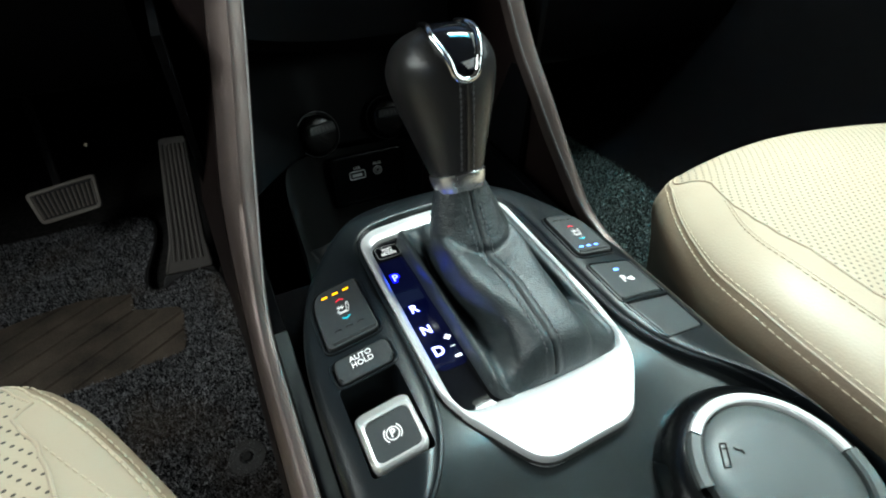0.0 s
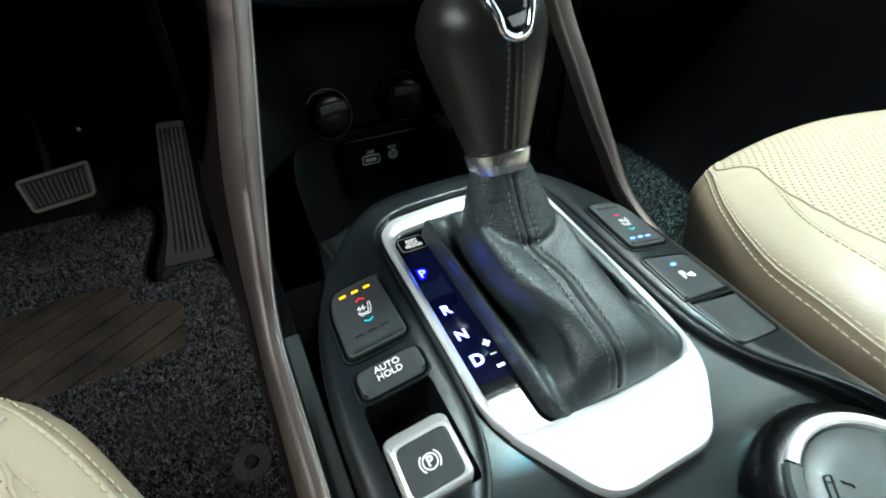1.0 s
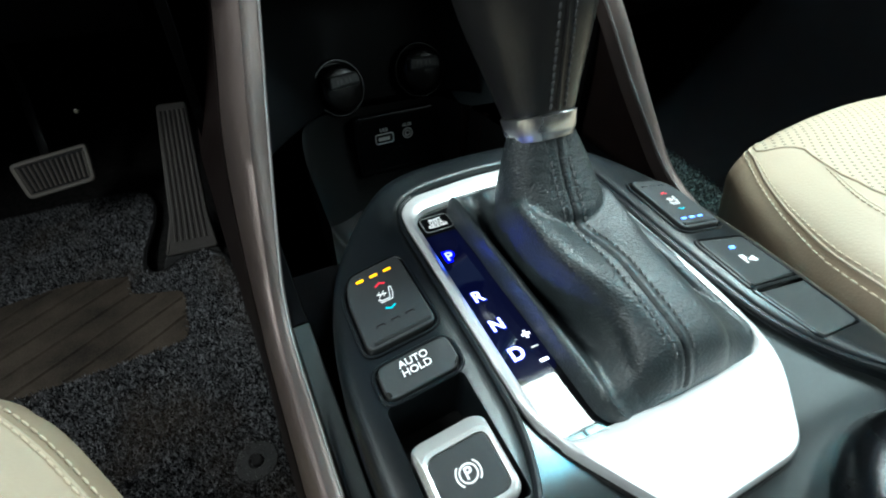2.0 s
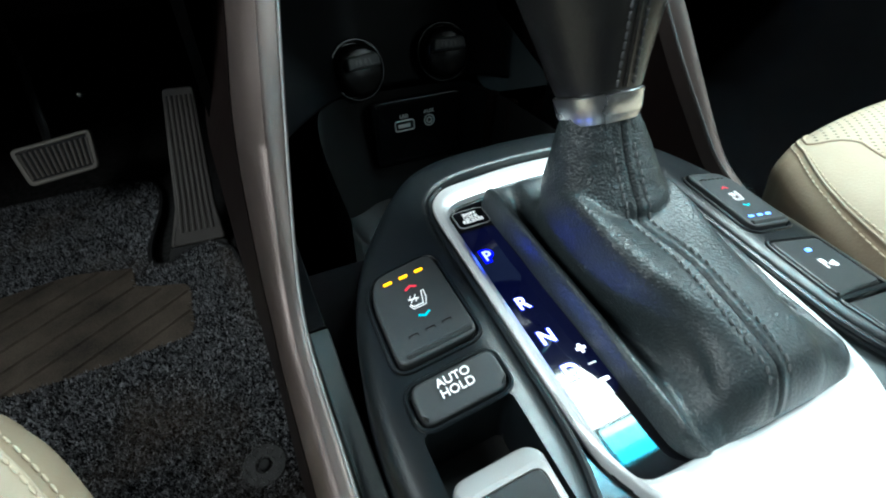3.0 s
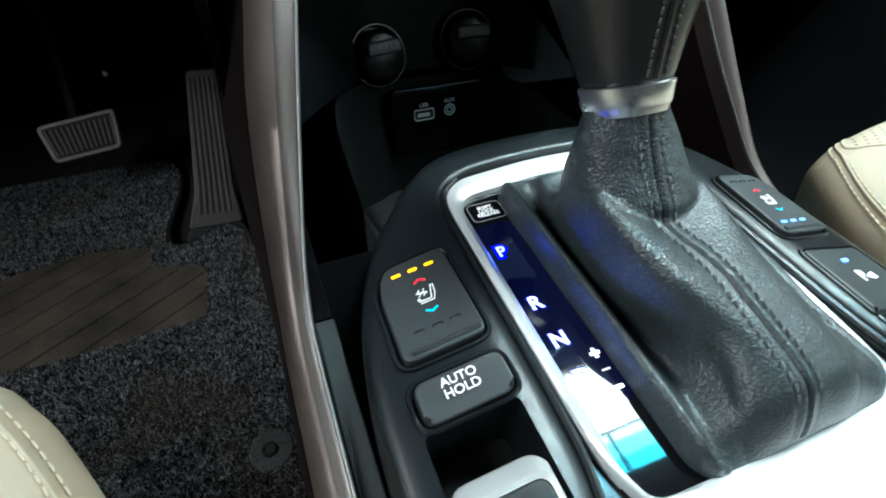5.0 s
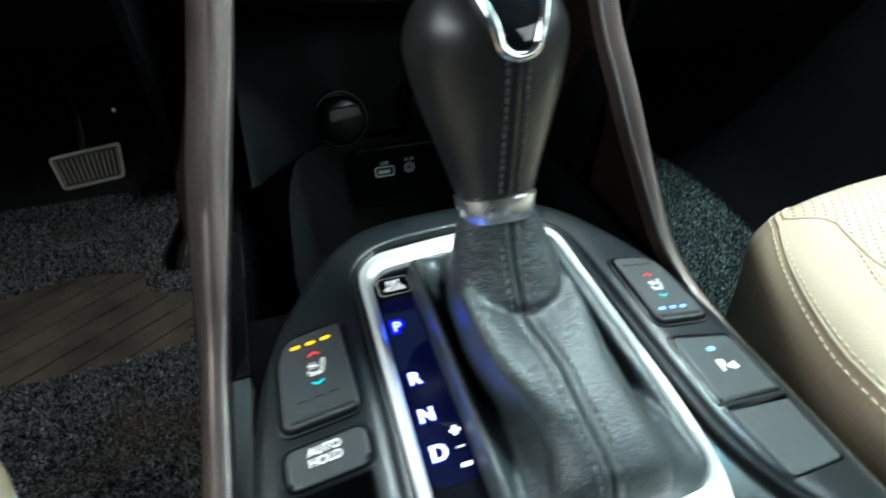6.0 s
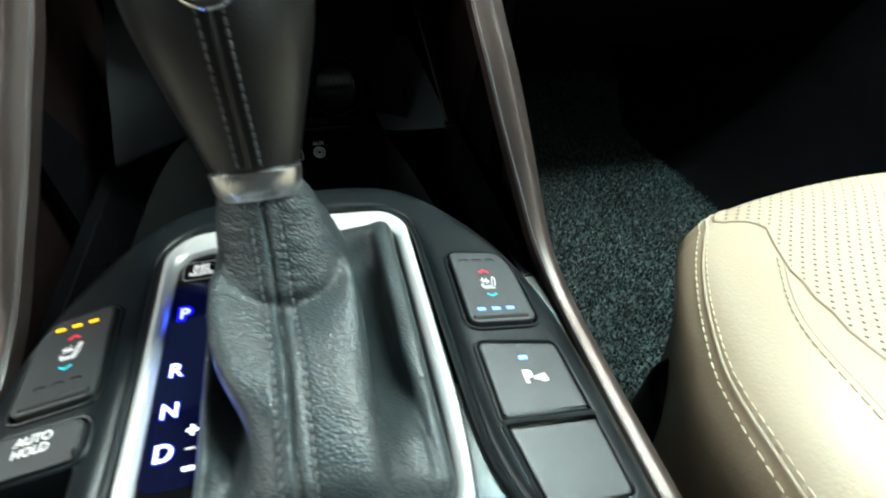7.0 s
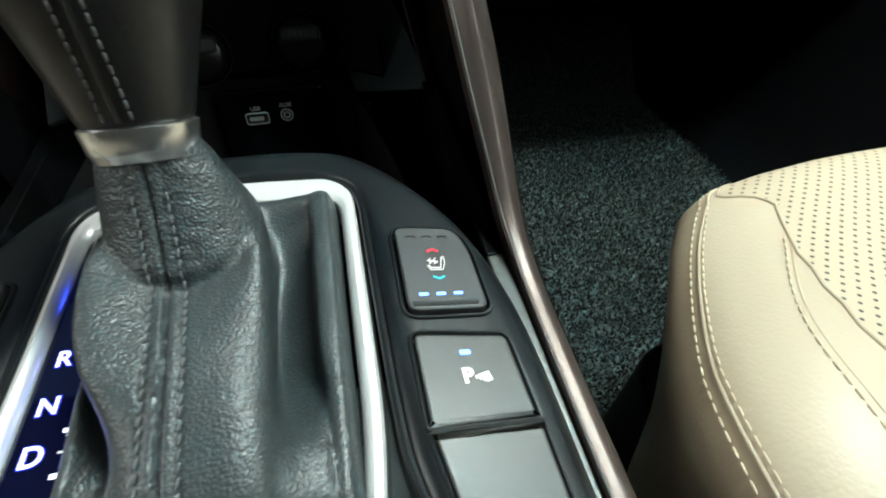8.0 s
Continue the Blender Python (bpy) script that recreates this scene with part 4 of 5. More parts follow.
for sx in (-0.0048, 0.0048):
    line = []
    for j in range(90):
        y = 0.0048 - 0.0955 * j / 89
        hit_ = boot_tree.ray_cast(Vector((seam_x(y) + sx, y - 0.02, 0.45)), Vector((0, 0.02, -0.07)).normalized())
        if hit_[0] is not None and hit_[0].z < 0.4035:
            line.append(hit_[0] + hit_[1] * (0.0005 if hit_[1].z > 0 else -0.0005))
    bm = bmesh.new()
    stitches(bm, line, 0.0034, 0.0027, 0.0005, twist=0.3)
    part("stitching", bm, GREYTHREAD, boot, "grey-black seam thread")

# lever: collar and knob lean forward together



def ring_at(h, hw, hd, n=72, power=2.25, dy=0.0):
    out = []
    for k in range(n):
        a = 2 * math.pi * k / n
        c, s = math.cos(a), math.sin(a)
        out.append(LEAN_M @ Vector((hw * math.copysign(abs(c) ** (2 / power), c), dy + hd * math.copysign(abs(s) ** (2 / power), s), h)))
    return out


bm = bmesh.new()
loft(bm, [ring_at(h, w, d, power=2.6) for h, w, d in ((-0.006, 0.0140, 0.0120), (-0.0035, 0.0148, 0.0130), (-0.0029, 0.0152, 0.0134), (0.0026, 0.0159, 0.0141), (0.0038, 0.0161, 0.0143), (0.0043, 0.0155, 0.0137), (0.0043, 0.010, 0.009))], cap1=True)
part("collar", bm, COLLAR, selector, "satin chrome collar")
KPROF = [(0.0043, 0.0144, 0.0130), (0.0056, 0.0157, 0.0143), (0.015, 0.0184, 0.0172), (0.028, 0.0222, 0.0215), (0.042, 0.0262, 0.026), (0.053, 0.0287, 0.0287), (0.060, 0.0296, 0.0296), (0.0655, 0.0291, 0.0289), (0.072, 0.0266, 0.0262), (0.0765, 0.0234, 0.023), (0.0802, 0.018, 0.0178), (0.0824, 0.011, 0.011), (0.083, 0.004, 0.004)]
kp = spline([Vector(p) for p in KPROF], 4)


def knob_size(h):
    for a, b in zip(kp, kp[1:]):
        if a.x <= h <= b.x:
            t = (h - a.x) / max(1e-9, b.x - a.x)
            return a.y + (b.y - a.y) * t, a.z + (b.z - a.z) * t
    return kp[-1].y, kp[-1].z


bm = bmesh.new()
loft(bm, [ring_at(p.x, p.y, p.z, power=2.3) for p in kp], cap0=True, cap1=True)
knob = part("knob", bm, KNOB, selector, "black leather-wrapped gear knob")


def on_knob(x, h, lift):
    hw, hd = knob_size(h)
    q = min(0.98, abs(x) / hw)
    y = -hd * (1 - q ** 2.3) ** (1 / 2.3)
    return Vector((x * (1 + lift / hw), y - lift, h + lift * smooth(0.065, 0.082, h)))


def insert_half(h):
    foot = 1 - min(1.0, max(0.0, (h - 0.0528) / 0.0045))
    return math.sqrt(1 - foot * foot * 0.998) * soft_curve([(0.04, 0.0052), (0.053, 0.0058), (0.057, 0.0065), (0.062, 0.0080), (0.070, 0.0108), (0.076, 0.0128), (0.0795, 0.0125), (0.0822, 0.0085)], h, 0.004)


bm = bmesh.new()
hs = [0.0528 + 0.0045 * (1 - math.cos(j * math.pi / 20)) for j in range(10)] + [0.0573 + (0.0824 - 0.0573) * j / 22 for j in range(23)]
loft(bm, [[LEAN_M @ on_knob(insert_half(h) * u / 8, h, 0.0007) for u in range(-8, 9)] for h in hs], closed=False)
part("insert", bm, GLOSS, knob, "gloss black knob insert")
edge = [on_knob(-insert_half(h), h, 0.0009) for h in hs[::-1]] + [on_knob(insert_half(h), h, 0.0009) for h in hs]
bm = bmesh.new()
tube(bm, [LEAN_M @ p for p in edge], 0.0019, 10)
part("chrome_trim", bm, CHROME, knob, "polished chrome trim round the insert")
bm = bmesh.new()
tube(bm, [LEAN_M @ on_knob(0.0, 0.0058 + 0.0465 * j / 30, 0.0001) for j in range(31)], 0.0009, 8)
part("seam", bm, KNOB, knob)
for sx in (-0.0036, 0.0036):
    bm = bmesh.new()
    stitches(bm, [LEAN_M @ on_knob(sx, 0.0058 + 0.0465 * j / 30, 0.0003) for j in range(31)], 0.0031, 0.0025, 0.0006, twist=0.35)
    part("stitching", bm, THREAD, knob, "grey-black seam thread")

# ---- buttons ----
def slope(s, x, y, dz=0.0):
    """The plane of a pod's top at a point: s is the side."""
    ax = abs(x)
    return pose(x, y, pod_top(ax) + dz, 0, math.degrees(math.atan(0.2)) * s, 0)


def lip(outline, parent):
    bm = bmesh.new()
    pts = [(p.x, p.y, pod_top(p.x) + 0.0001) for p in inset(outline, -0.0005)]
    tube(bm, pts + pts[:1], 0.0009, 6)
    part("pocket_lip", bm, POD, parent)


def seat_icon(bm, m, r=0.00032):
    def ln(pts):
        tube(bm, [m @ Vector((x, y, 0.0002)) for x, y in pts], r, 5, squash=0.6)
    ln([(-0.0030, -0.0012), (-0.0022, -0.0026), (0.0016, -0.0026), (0.0030, 0.0030), (0.0040, 0.0030), (0.0036, -0.0006), (0.0024, -0.0036), (-0.0026, -0.0036), (-0.0036, -0.0014)])
    for x in (-0.0026, -0.0006):
        ln([(x, -0.0006), (x + 0.0009, 0.0004), (x, 0.0014), (x + 0.0009, 0.0024)])
    ln([(-0.0032, 0.0012), (0.0010, 0.0004)])


def heater_button(s, name_label, lit_top):
    ob = thing("seat_climate_button", name_label, "button", "seat climate buttons")
    o = heater_outline(s)
    bm = bmesh.new()
    slab(bm, inset(o, 0.0013), -0.0024, 0.0026, 0.0009, lift=key_lift)
    part("key", bm, BUTTON, ob)
    bm = bmesh.new()
    x0, x1 = s * 0.0725, s * 0.097
    tube(bm, [(x0 + (x1 - x0) * i / 8, -0.0212, pod_top(x0 + (x1 - x0) * i / 8) + 0.0026) for i in range(9)], 0.0012, 8, squash=0.8)
    part("finger_ridge", bm, BUTTON, ob)
    lip(o, ob)
    xc, yc = s * 0.0848, (0.0 if s < 0 else -0.0014)
    bm = bmesh.new()
    seat_icon(bm, slope(s, xc, yc, 0.0026))
    part("seat_symbol", bm, WHITE, ob)
    for mat_, y, up in ((RED, 0.0068, 1), (CYAN, -0.0075, -1)):
        bm = bmesh.new()
        bars(bm, slope(s, xc, y + yc, 0.0026), [(-0.0011, 0, 0.0028, 0.0008, 28 * up), (0.0011, 0, 0.0028, 0.0008, -28 * up)], 0.0002)
        part("arrow_mark", bm, mat_, ob)
    for y, lit in ((0.0128, lit_top), (-0.0142 if s < 0 else -0.0168, not lit_top)):
        for k in (-1, 0, 1):
            bm = bmesh.new()
            m = slope(s, xc + (-0.0006 if s < 0 else -0.001) + k * 0.0066, y, 0.0025)
            if lit:
                slab(bm, box_outline(-0.0018, 0.0018, -0.0006, 0.0006, 0.0003, 2), 0, 0.0004, 0)
                bmesh.ops.transform(bm, matrix=m, verts=bm.verts)
                part("indicator", bm, AMBER if s < 0 else ICE, ob, "lit amber bar" if s < 0 else "lit blue bar")
            else:
                tube(bm, [m @ Vector((a, b, 0.0003)) for a, b in ((-0.0018, -0.0005), (-0.0018, 0.0005), (0.0018, 0.0005), (0.0018, -0.0005))], 0.0002, 4)
                part("indicator_outline", bm, GAP, ob)
    return ob


heater_button(-1, "black seat climate rocker with lit amber bars", True)
heater_button(1, "black seat climate rocker with lit blue bars", False)

hold = thing("auto_hold_button", "black push button lettered AUTO HOLD in white", "button")
bm = bmesh.new()
slab(bm, inset(HOLD, 0.0013), -0.0024, 0.0030, 0.0009, lift=key_lift)
for v in bm.verts:
    if v.co.y < -0.0442 and v.co.z > 0.34 - 0.2 * 0.03:
        v.co.z -= 0.0020
part("key", bm, BUTTON, hold)
lip(HOLD, hold)
lettering("printed_words", "AUTO\nHOLD", 0.0045, slope(-1, -0.0868, -0.0376, 0.0032), WHITE, hold, "white words AUTO HOLD", bold=0.00003, leading=0.92)

pbr = thing("parking_brake_switch", "silver-framed black parking brake switch in a recess", "switch")


def pb_lift(x, y):
    return key_lift(x) + 0.0025 + 0.06 * (y + 0.08)


bm = bmesh.new()
po = rect(-1, 0.0735, 0.1017, -0.0965, -0.0642, 0.0052)
pm_ = rect(-1, 0.0743, 0.1009, -0.0957, -0.0655, 0.0049)
pk_ = rect(-1, 0.0750, 0.1002, -0.0950, -0.0712, 0.0045)
pi_ = rect(-1, 0.0762, 0.0990, -0.0938, -0.0728, 0.0040)
loft(bm, [[(p.x, p.y, pb_lift(p.x, p.y) + dz - 0.0055 * front * smooth(-0.0725, -0.0635, p.y)) for p in q] for q, dz, front in ((po, -0.018, 0), (po, -0.0012, 1), (pm_, 0.0006, 0.9), (pk_, 0.001, 0.3), (pi_, 0.0006, 0), (pi_, -0.002, 0))], cap0=True)
part("frame", bm, PBFRAME, pbr, "satin silver frame")
bm = bmesh.new()
slab(bm, rect(-1, 0.0764, 0.0988, -0.0936, -0.0730, 0.0038), -0.003, 0.0002, 0.0004, lift=pb_lift)
part("key", bm, BUTTON, pbr)
pm = pose(-0.0876, -0.0833, pb_lift(-0.0876, -0.0833) + 0.0004, 3.4, -11.3, 0)
bm = bmesh.new()
tube(bm, [pm @ Vector((0.0031 * math.cos(a * 0.2618), 0.0031 * math.sin(a * 0.2618), 0)) for a in range(25)], 0.00033, 5)
for s in (0, math.pi):
    tube(bm, [pm @ Vector((0.0044 * math.cos(s + a * 0.12), 0.0044 * math.sin(s + a * 0.12), 0)) for a in range(-7, 8)], 0.00033, 5)
part("ring_symbol", bm, WHITE, pbr)
lettering("letter", "P", 0.0056, pm, WHITE, pbr, "white P of the brake symbol", bold=0.00012)
# Floor coloured near black for the shade at the recess bottom.
bm = bmesh.new()
slab(bm, inset(BRAKE, 0.0002), -0.036, -0.0305, 0, lift=pod_top)
part("recess_floor", bm, GAP, pbr)

sensor = thing("parking_sensor_button", "black parking sensor button with a lit blue bar", "button")
bm = bmesh.new()
slab(bm, inset(SENSOR, 0.0009), -0.0022, 0.0010, 0.0009, lift=key_lift)
part("key", bm, BLANK, sensor)
lip(SENSOR, sensor)
bm = bmesh.new()
slab(bm, box_outline(-0.0019, 0.0019, -0.0009, 0.0009, 0.0005, 2), 0, 0.0004, 0)
bmesh.ops.transform(bm, matrix=slope(1, 0.0868, -0.0415, 0.0010), verts=bm.verts)
part("indicator", bm, ICE, sensor, "lit blue bar")
lettering("letter", "P", 0.0075, slope(1, 0.0858, -0.0505, 0.0012), WHITE, sensor, "white P of the sensor symbol", bold=0.0003)
bm = bmesh.new()
sm = slope(1, 0.0908, -0.0507, 0.0011)
for k in range(3):
    bars(bm, sm, [(-0.0024 + k * 0.0011, -0.0004 - 0.0001 * k, 0.0006, 0.0012 + 0.0009 * k, 12)])
bars(bm, sm, [(0.0016, -0.0005, 0.0022, 0.0034, 12)])
part("cone_symbol", bm, WHITE, sensor)
spare = thing("blanking_plate", "plain grey-black blanking plate beside the buttons", "blanking plate")
bm = bmesh.new()
slab(bm, inset(SPARE, 0.0009), -0.0022, 0.0008, 0.0009, lift=key_lift)
part("plate", bm, BLANK, spare)
lip(SPARE, spare)

# ---- ashtray cup with its hinged lid ----
cup = thing("ashtray_cup", "charcoal cup ashtray with a silver-ringed lid", "ashtray", at=(0.062, -0.179, 0.3235))
cup.scale = (0.84, 0.84, 1.0)
bm = bmesh.new()
lathe(bm, [(0.057, 0.0), (0.0615, 0.006), (0.0615, 0.011), (0.0585, 0.0175), (0.0535, 0.0215), (0.049, 0.0225), (0.047, 0.018)], 64)
part("body", bm, PLASTIC, cup)
bm = bmesh.new()
lathe(bm, [(0.0412, 0.014), (0.0412, 0.0228), (0.0402, 0.0236), (0.028, 0.0243), (0.001, 0.0245)], 64)
lid = part("lid", bm, LID, cup, "grey-black lid with a cigarette symbol")
bm = bmesh.new()
arc = [(math.cos(radians(a)), math.sin(radians(a))) for a in range(-8, 125, 4)]
loft(bm, [[(r * c, r * s_, z) for r, z in ((0.0492, 0.019), (0.0488, 0.0238), (0.0478, 0.0248), (0.0440, 0.0252), (0.0426, 0.0243), (0.0422, 0.02))] for c, s_ in arc], closed=False)
part("silver_ring", bm, SILVER, cup, "satin silver arc round the lid")
for a in (145, -27):
    bm = bmesh.new()
    arc = [(math.cos(radians(a + d)), math.sin(radians(a + d))) for d in range(-18, 19, 3)]
    loft(bm, [[(r * c, r * s_, z) for r, z in ((0.0502, 0.012), (0.0498, 0.0248), (0.0482, 0.0262), (0.0432, 0.0262), (0.0418, 0.025), (0.0418, 0.014))] for c, s_ in arc], closed=False)
    part("clip", bm, LID, cup, "rounded grey-black hinge clip")
bm = bmesh.new()
tube(bm, [(x, y, 0.0247) for x, y in ((-0.019, 0.0274), (-0.0155, 0.0262), (-0.0238, 0.0155), (-0.0274, 0.0167), (-0.019, 0.0274))], 0.0004, 5)
tube(bm, [(-0.0165, 0.0235, 0.0247), (-0.0195, 0.0247, 0.0247)], 0.0003, 5)
tube(bm, [(-0.0135, 0.0225, 0.0247), (-0.0125, 0.0205, 0.0247), (-0.0105, 0.0195, 0.0247), (-0.0108, 0.0175, 0.0247)], 0.0004, 5)
part("cigarette_symbol", bm, GAP, lid)

# ---- lower centre stack: storage pocket, sockets and USB panel ----
stack = thing("centre_stack", "black lower centre stack with an open storage pocket", "centre stack")


def rim_at(x):
    """The pocket's upper rim: it comes towards the cabin at both ends."""
    y = 0.236 - (4.0 if x < 0 else 1.2) * max(0.0, abs(x) - 0.03) ** 1.5
    return y, 0.308 + (0.010 * (x / 0.0756) ** 2 if x < 0 else -0.004 * smooth(0.07, 0.1, x))


bm = bmesh.new()
rows = []
for k in range(29):
    x = -0.105 + 0.195 * k / 28
    y0, z0 = rim_at(x)
    rows.append([(x, y0 + 0.06, z0 - 0.002), (x, y0 + 0.004, z0 - 0.001), (x, y0 + 0.0008, z0 + 0.0006), (x, y0, z0 + 0.003), (x * 0.99, y0 * 0.7 + 0.236 * 0.3 + 0.012, z0 + 0.035), (x * 0.96, y0 * 0.4 + 0.236 * 0.6 + 0.026, z0 + 0.068), (x * 0.95, y0 * 0.2 + 0.236 * 0.8 + 0.034, z0 + 0.09)])
loft(bm, rows, closed=False)
part("socket_panel", bm, SATIN, stack, "black panel that carries the sockets, darkened for shade")
# Overhang added to keep the window light off the sockets.
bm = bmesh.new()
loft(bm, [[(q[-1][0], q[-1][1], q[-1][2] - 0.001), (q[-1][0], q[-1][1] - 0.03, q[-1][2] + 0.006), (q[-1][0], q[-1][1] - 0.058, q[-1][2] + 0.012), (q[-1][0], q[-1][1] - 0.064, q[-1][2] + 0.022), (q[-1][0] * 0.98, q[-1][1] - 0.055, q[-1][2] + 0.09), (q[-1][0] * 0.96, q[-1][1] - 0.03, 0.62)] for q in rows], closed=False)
part("shading_fascia", bm, DASH, stack, "black overhang added to shade the sockets")
# cheek that turns from the socket panel towards the side, its grey standing in for sheen, closed by a slim satin strip
bm = bmesh.new()
loft(bm, [[(0.070 - 0.020 * f, 0.2155 + 0.085 * f, 0.2982 + 0.0433 * f), (0.085 - 0.020 * f, 0.2110 + 0.085 * f, 0.2996 + 0.0433 * f), (0.105 - 0.020 * f, 0.2058 + 0.085 * f, 0.3015 + 0.0433 * f), (0.1245 - 0.020 * f, 0.2010 + 0.085 * f, 0.3035 + 0.0433 * f)] for f in (0.0, 0.04, 0.2, 0.4, 0.6, 0.8, 1.0)], closed=False)
part("side_cheek", bm, CHEEK, stack, "cheek beside the sockets, lightened and tilted for its sheen")
bm = bmesh.new()
loft(bm, [[(0.1235 - 0.020 * f, 0.199 + 0.047 * f, 0.2915 + 0.088 * f), (0.1250 - 0.020 * f, 0.195 + 0.047 * f, 0.2905 + 0.088 * f), (0.1315 - 0.021 * f, 0.1985 + 0.047 * f, 0.2875 + 0.090 * f), (0.1340 - 0.021 * f, 0.205 + 0.047 * f, 0.2875 + 0.090 * f)] for f in [k / 10 for k in range(12)]], closed=False)
part("trim_strip", bm, RAIL, stack, "slim satin bronze-grey strip")
bm = bmesh.new()
path = [Vector((x, y, 0)) for x, y in [(-0.088, 0.08), (-0.084, 0.15), (-0.0756, 0.195), (-0.064, 0.214), (-0.045, 0.227), (-0.03, 0.231), (0.0, 0.232), (0.045, 0.228), (0.058, 0.218), (0.067, 0.2), (0.074, 0.17), (0.082, 0.13), (0.09, 0.08)]]
path = spline(path, 5)


def pocket_row(p):
    b = smooth(0.19, 0.226, p.y)
    top = rim_at(p.x)[1] - 0.001
    return [(p.x, p.y, top), (p.x, p.y - 0.001 - 0.004 * b, 0.285), (p.x * 0.97, p.y - 0.003 - 0.014 * b, 0.250), (p.x * 0.92, p.y - 0.007 - 0.022 * b, 0.225), (p.x * 0.8, p.y - 0.02 - 0.04 * b, 0.212), (p.x * 0.3, min(p.y, 0.15), 0.2105)]


loft(bm, [pocket_row(p) for p in path], closed=False)
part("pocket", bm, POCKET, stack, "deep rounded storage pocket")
for x, y, r in ((0.0665, 0.2015, 0.0045), (0.0745, 0.184, 0.0035)):
    bm = bmesh.new()
    tube(bm, [(x * 0.96, y - 0.004, 0.242), (x * 0.985, y - 0.001, 0.275), (x, y, 0.306)], r, 10, caps=False)
    part("pocket_post", bm, RAILSIDE, stack, "brown-black upright at the pocket edge")
bm = bmesh.new()
box(bm, -0.11, 0.11, 0.31, 0.4, 0.0, 0.6)
part("inner_wall", bm, DASH, stack, smooth=False)

usb = thing("usb_aux_panel", "black panel with USB and AUX sockets", "socket panel", at=(0.0076, 0.2135, 0.279))
usb.rotation_euler = (radians(78), 0, 0)
bm = bmesh.new()
slab(bm, box_outline(-0.0385, 0.0385, -0.0265, 0.0265, 0.006, 5), -0.006, 0.0, 0.0015)
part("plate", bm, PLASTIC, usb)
bm = bmesh.new()
rim = box_outline(-0.0345, 0.0345, -0.0225, 0.0235, 0.004, 5)
tube(bm, [(*p, 0.0) for p in rim + rim[:1]], 0.0005, 6)
part("raised_rim", bm, PLASTIC, usb)
bm = bmesh.new()
uo = box_outline(-0.0205, -0.0045, 0.0015, 0.0095, 0.002, 4)
tube(bm, [(*p, 0.0003) for p in uo + uo[:1]], 0.0005, 6)
port = part("usb_port", bm, MARK, usb, "white-outlined USB port")
# Solid dark plate in place of the port's shaded hole.
bm = bmesh.new()
slab(bm, inset(uo, 0.0012), -0.004, 0.0004, 0)
part("opening", bm, GAP, port)
bm = bmesh.new()
box(bm, -0.018, -0.008, 0.004, 0.0068, 0.0002, 0.0009)
part("tongue", bm, MARK, port)
bm = bmesh.new()
for r0 in (0.0042, 0.0022):
    tube(bm, [(0.009 + r0 * math.cos(a * 0.2618), 0.0062 + r0 * math.sin(a * 0.2618), 0.0003) for a in range(25)], 0.0005, 6)
jack = part("aux_jack", bm, MARK, usb, "round AUX jack with a metal ring")
# Solid dark disc in place of the jack's shaded hole.
bm = bmesh.new()
lathe(bm, [(0.0016, 0), (0.0016, 0.0003)], 14, pose(0.009, 0.0062, 0.0))
part("opening", bm, GAP, jack)
lettering("printed_words", "USB", 0.0042, pose(-0.0125, 0.0128, 0.0003), MARK, usb, "small white word USB", bold=0.00005)
lettering("printed_words", "AUX", 0.0042, pose(0.009, 0.0136, 0.0003), MARK, usb, "small white word AUX", bold=0.00005)


def socket(x, y, z, turn, words):
    ob = thing("power_socket", words, "power socket", "power sockets", at=(x, y, z))
    ob.rotation_euler = (radians(68), 0, radians(turn))
    bm = bmesh.new()
    lathe(bm, [(0.0228, -0.012), (0.0228, -0.0005), (0.0225, 0.0010), (0.0217, 0.0020), (0.0207, 0.0020), (0.0199, 0.0010), (0.0195, -0.0006), (0.019, -0.003)], 44)
    part("ring", bm, RING, ob, "gloss black ring")
    bm = bmesh.new()
    lathe(bm, [(0.0188, -0.01), (0.0184, 0.004), (0.0178, 0.008), (0.0162, 0.0104), (0.014, 0.0112), (0.001, 0.0114)], 40)
    cap_ = part("cap", bm, RING, ob, "black rubber cap")
    bm = bmesh.new()
    slab(bm, fillet([(-0.0135, 0.001), (0.0135, 0.001), (0.0125, 0.0105), (-0.0125, 0.0105)], 0.003, 4), 0.010, 0.0165, 0.0016)
    part("pull_tab", bm, BUTTON, ob)
    bm = bmesh.new()
    bars(bm, pose(0, 0.006, 0.0165), [(-0.006, 0, 0.0016, 0.0034, -12), (-0.003, 0, 0.0022, 0.0034, 0), (0.0012, 0, 0.0022, 0.0034, 0), (0.0046, 0, 0.0014, 0.0034, 12)])
    part("marking_bars", bm, STUD, cap_)
    return ob


socket(-0.0345, 0.234, 0.3265, 10, "black capped power socket with a plain pull tab")
socket(0.037, 0.2355, 0.3295, -4, "black capped power socket with a marked pull tab")

# ---- front seats ----
BACK_P = [(0.256, 0.06), (0.246, 0.15), (0.2345, 0.21), (0.2305, 0.25), (0.2335, 0.277), (0.2390, 0.298), (0.248, 0.312), (0.266, 0.3215), (0.285, 0.325), (0.315, 0.324), (0.36, 0.316), (0.42, 0.309), (0.53, 0.305)]
FRONT_P = [(0.318, 0.06), (0.298, 0.15), (0.278, 0.21), (0.263, 0.247), (0.257, 0.264), (0.261, 0.278), (0.270, 0.287), (0.285, 0.293), (0.303, 0.298), (0.327, 0.302), (0.36, 0.306), (0.42, 0.308), (0.53, 0.307)]
CX = 0.53


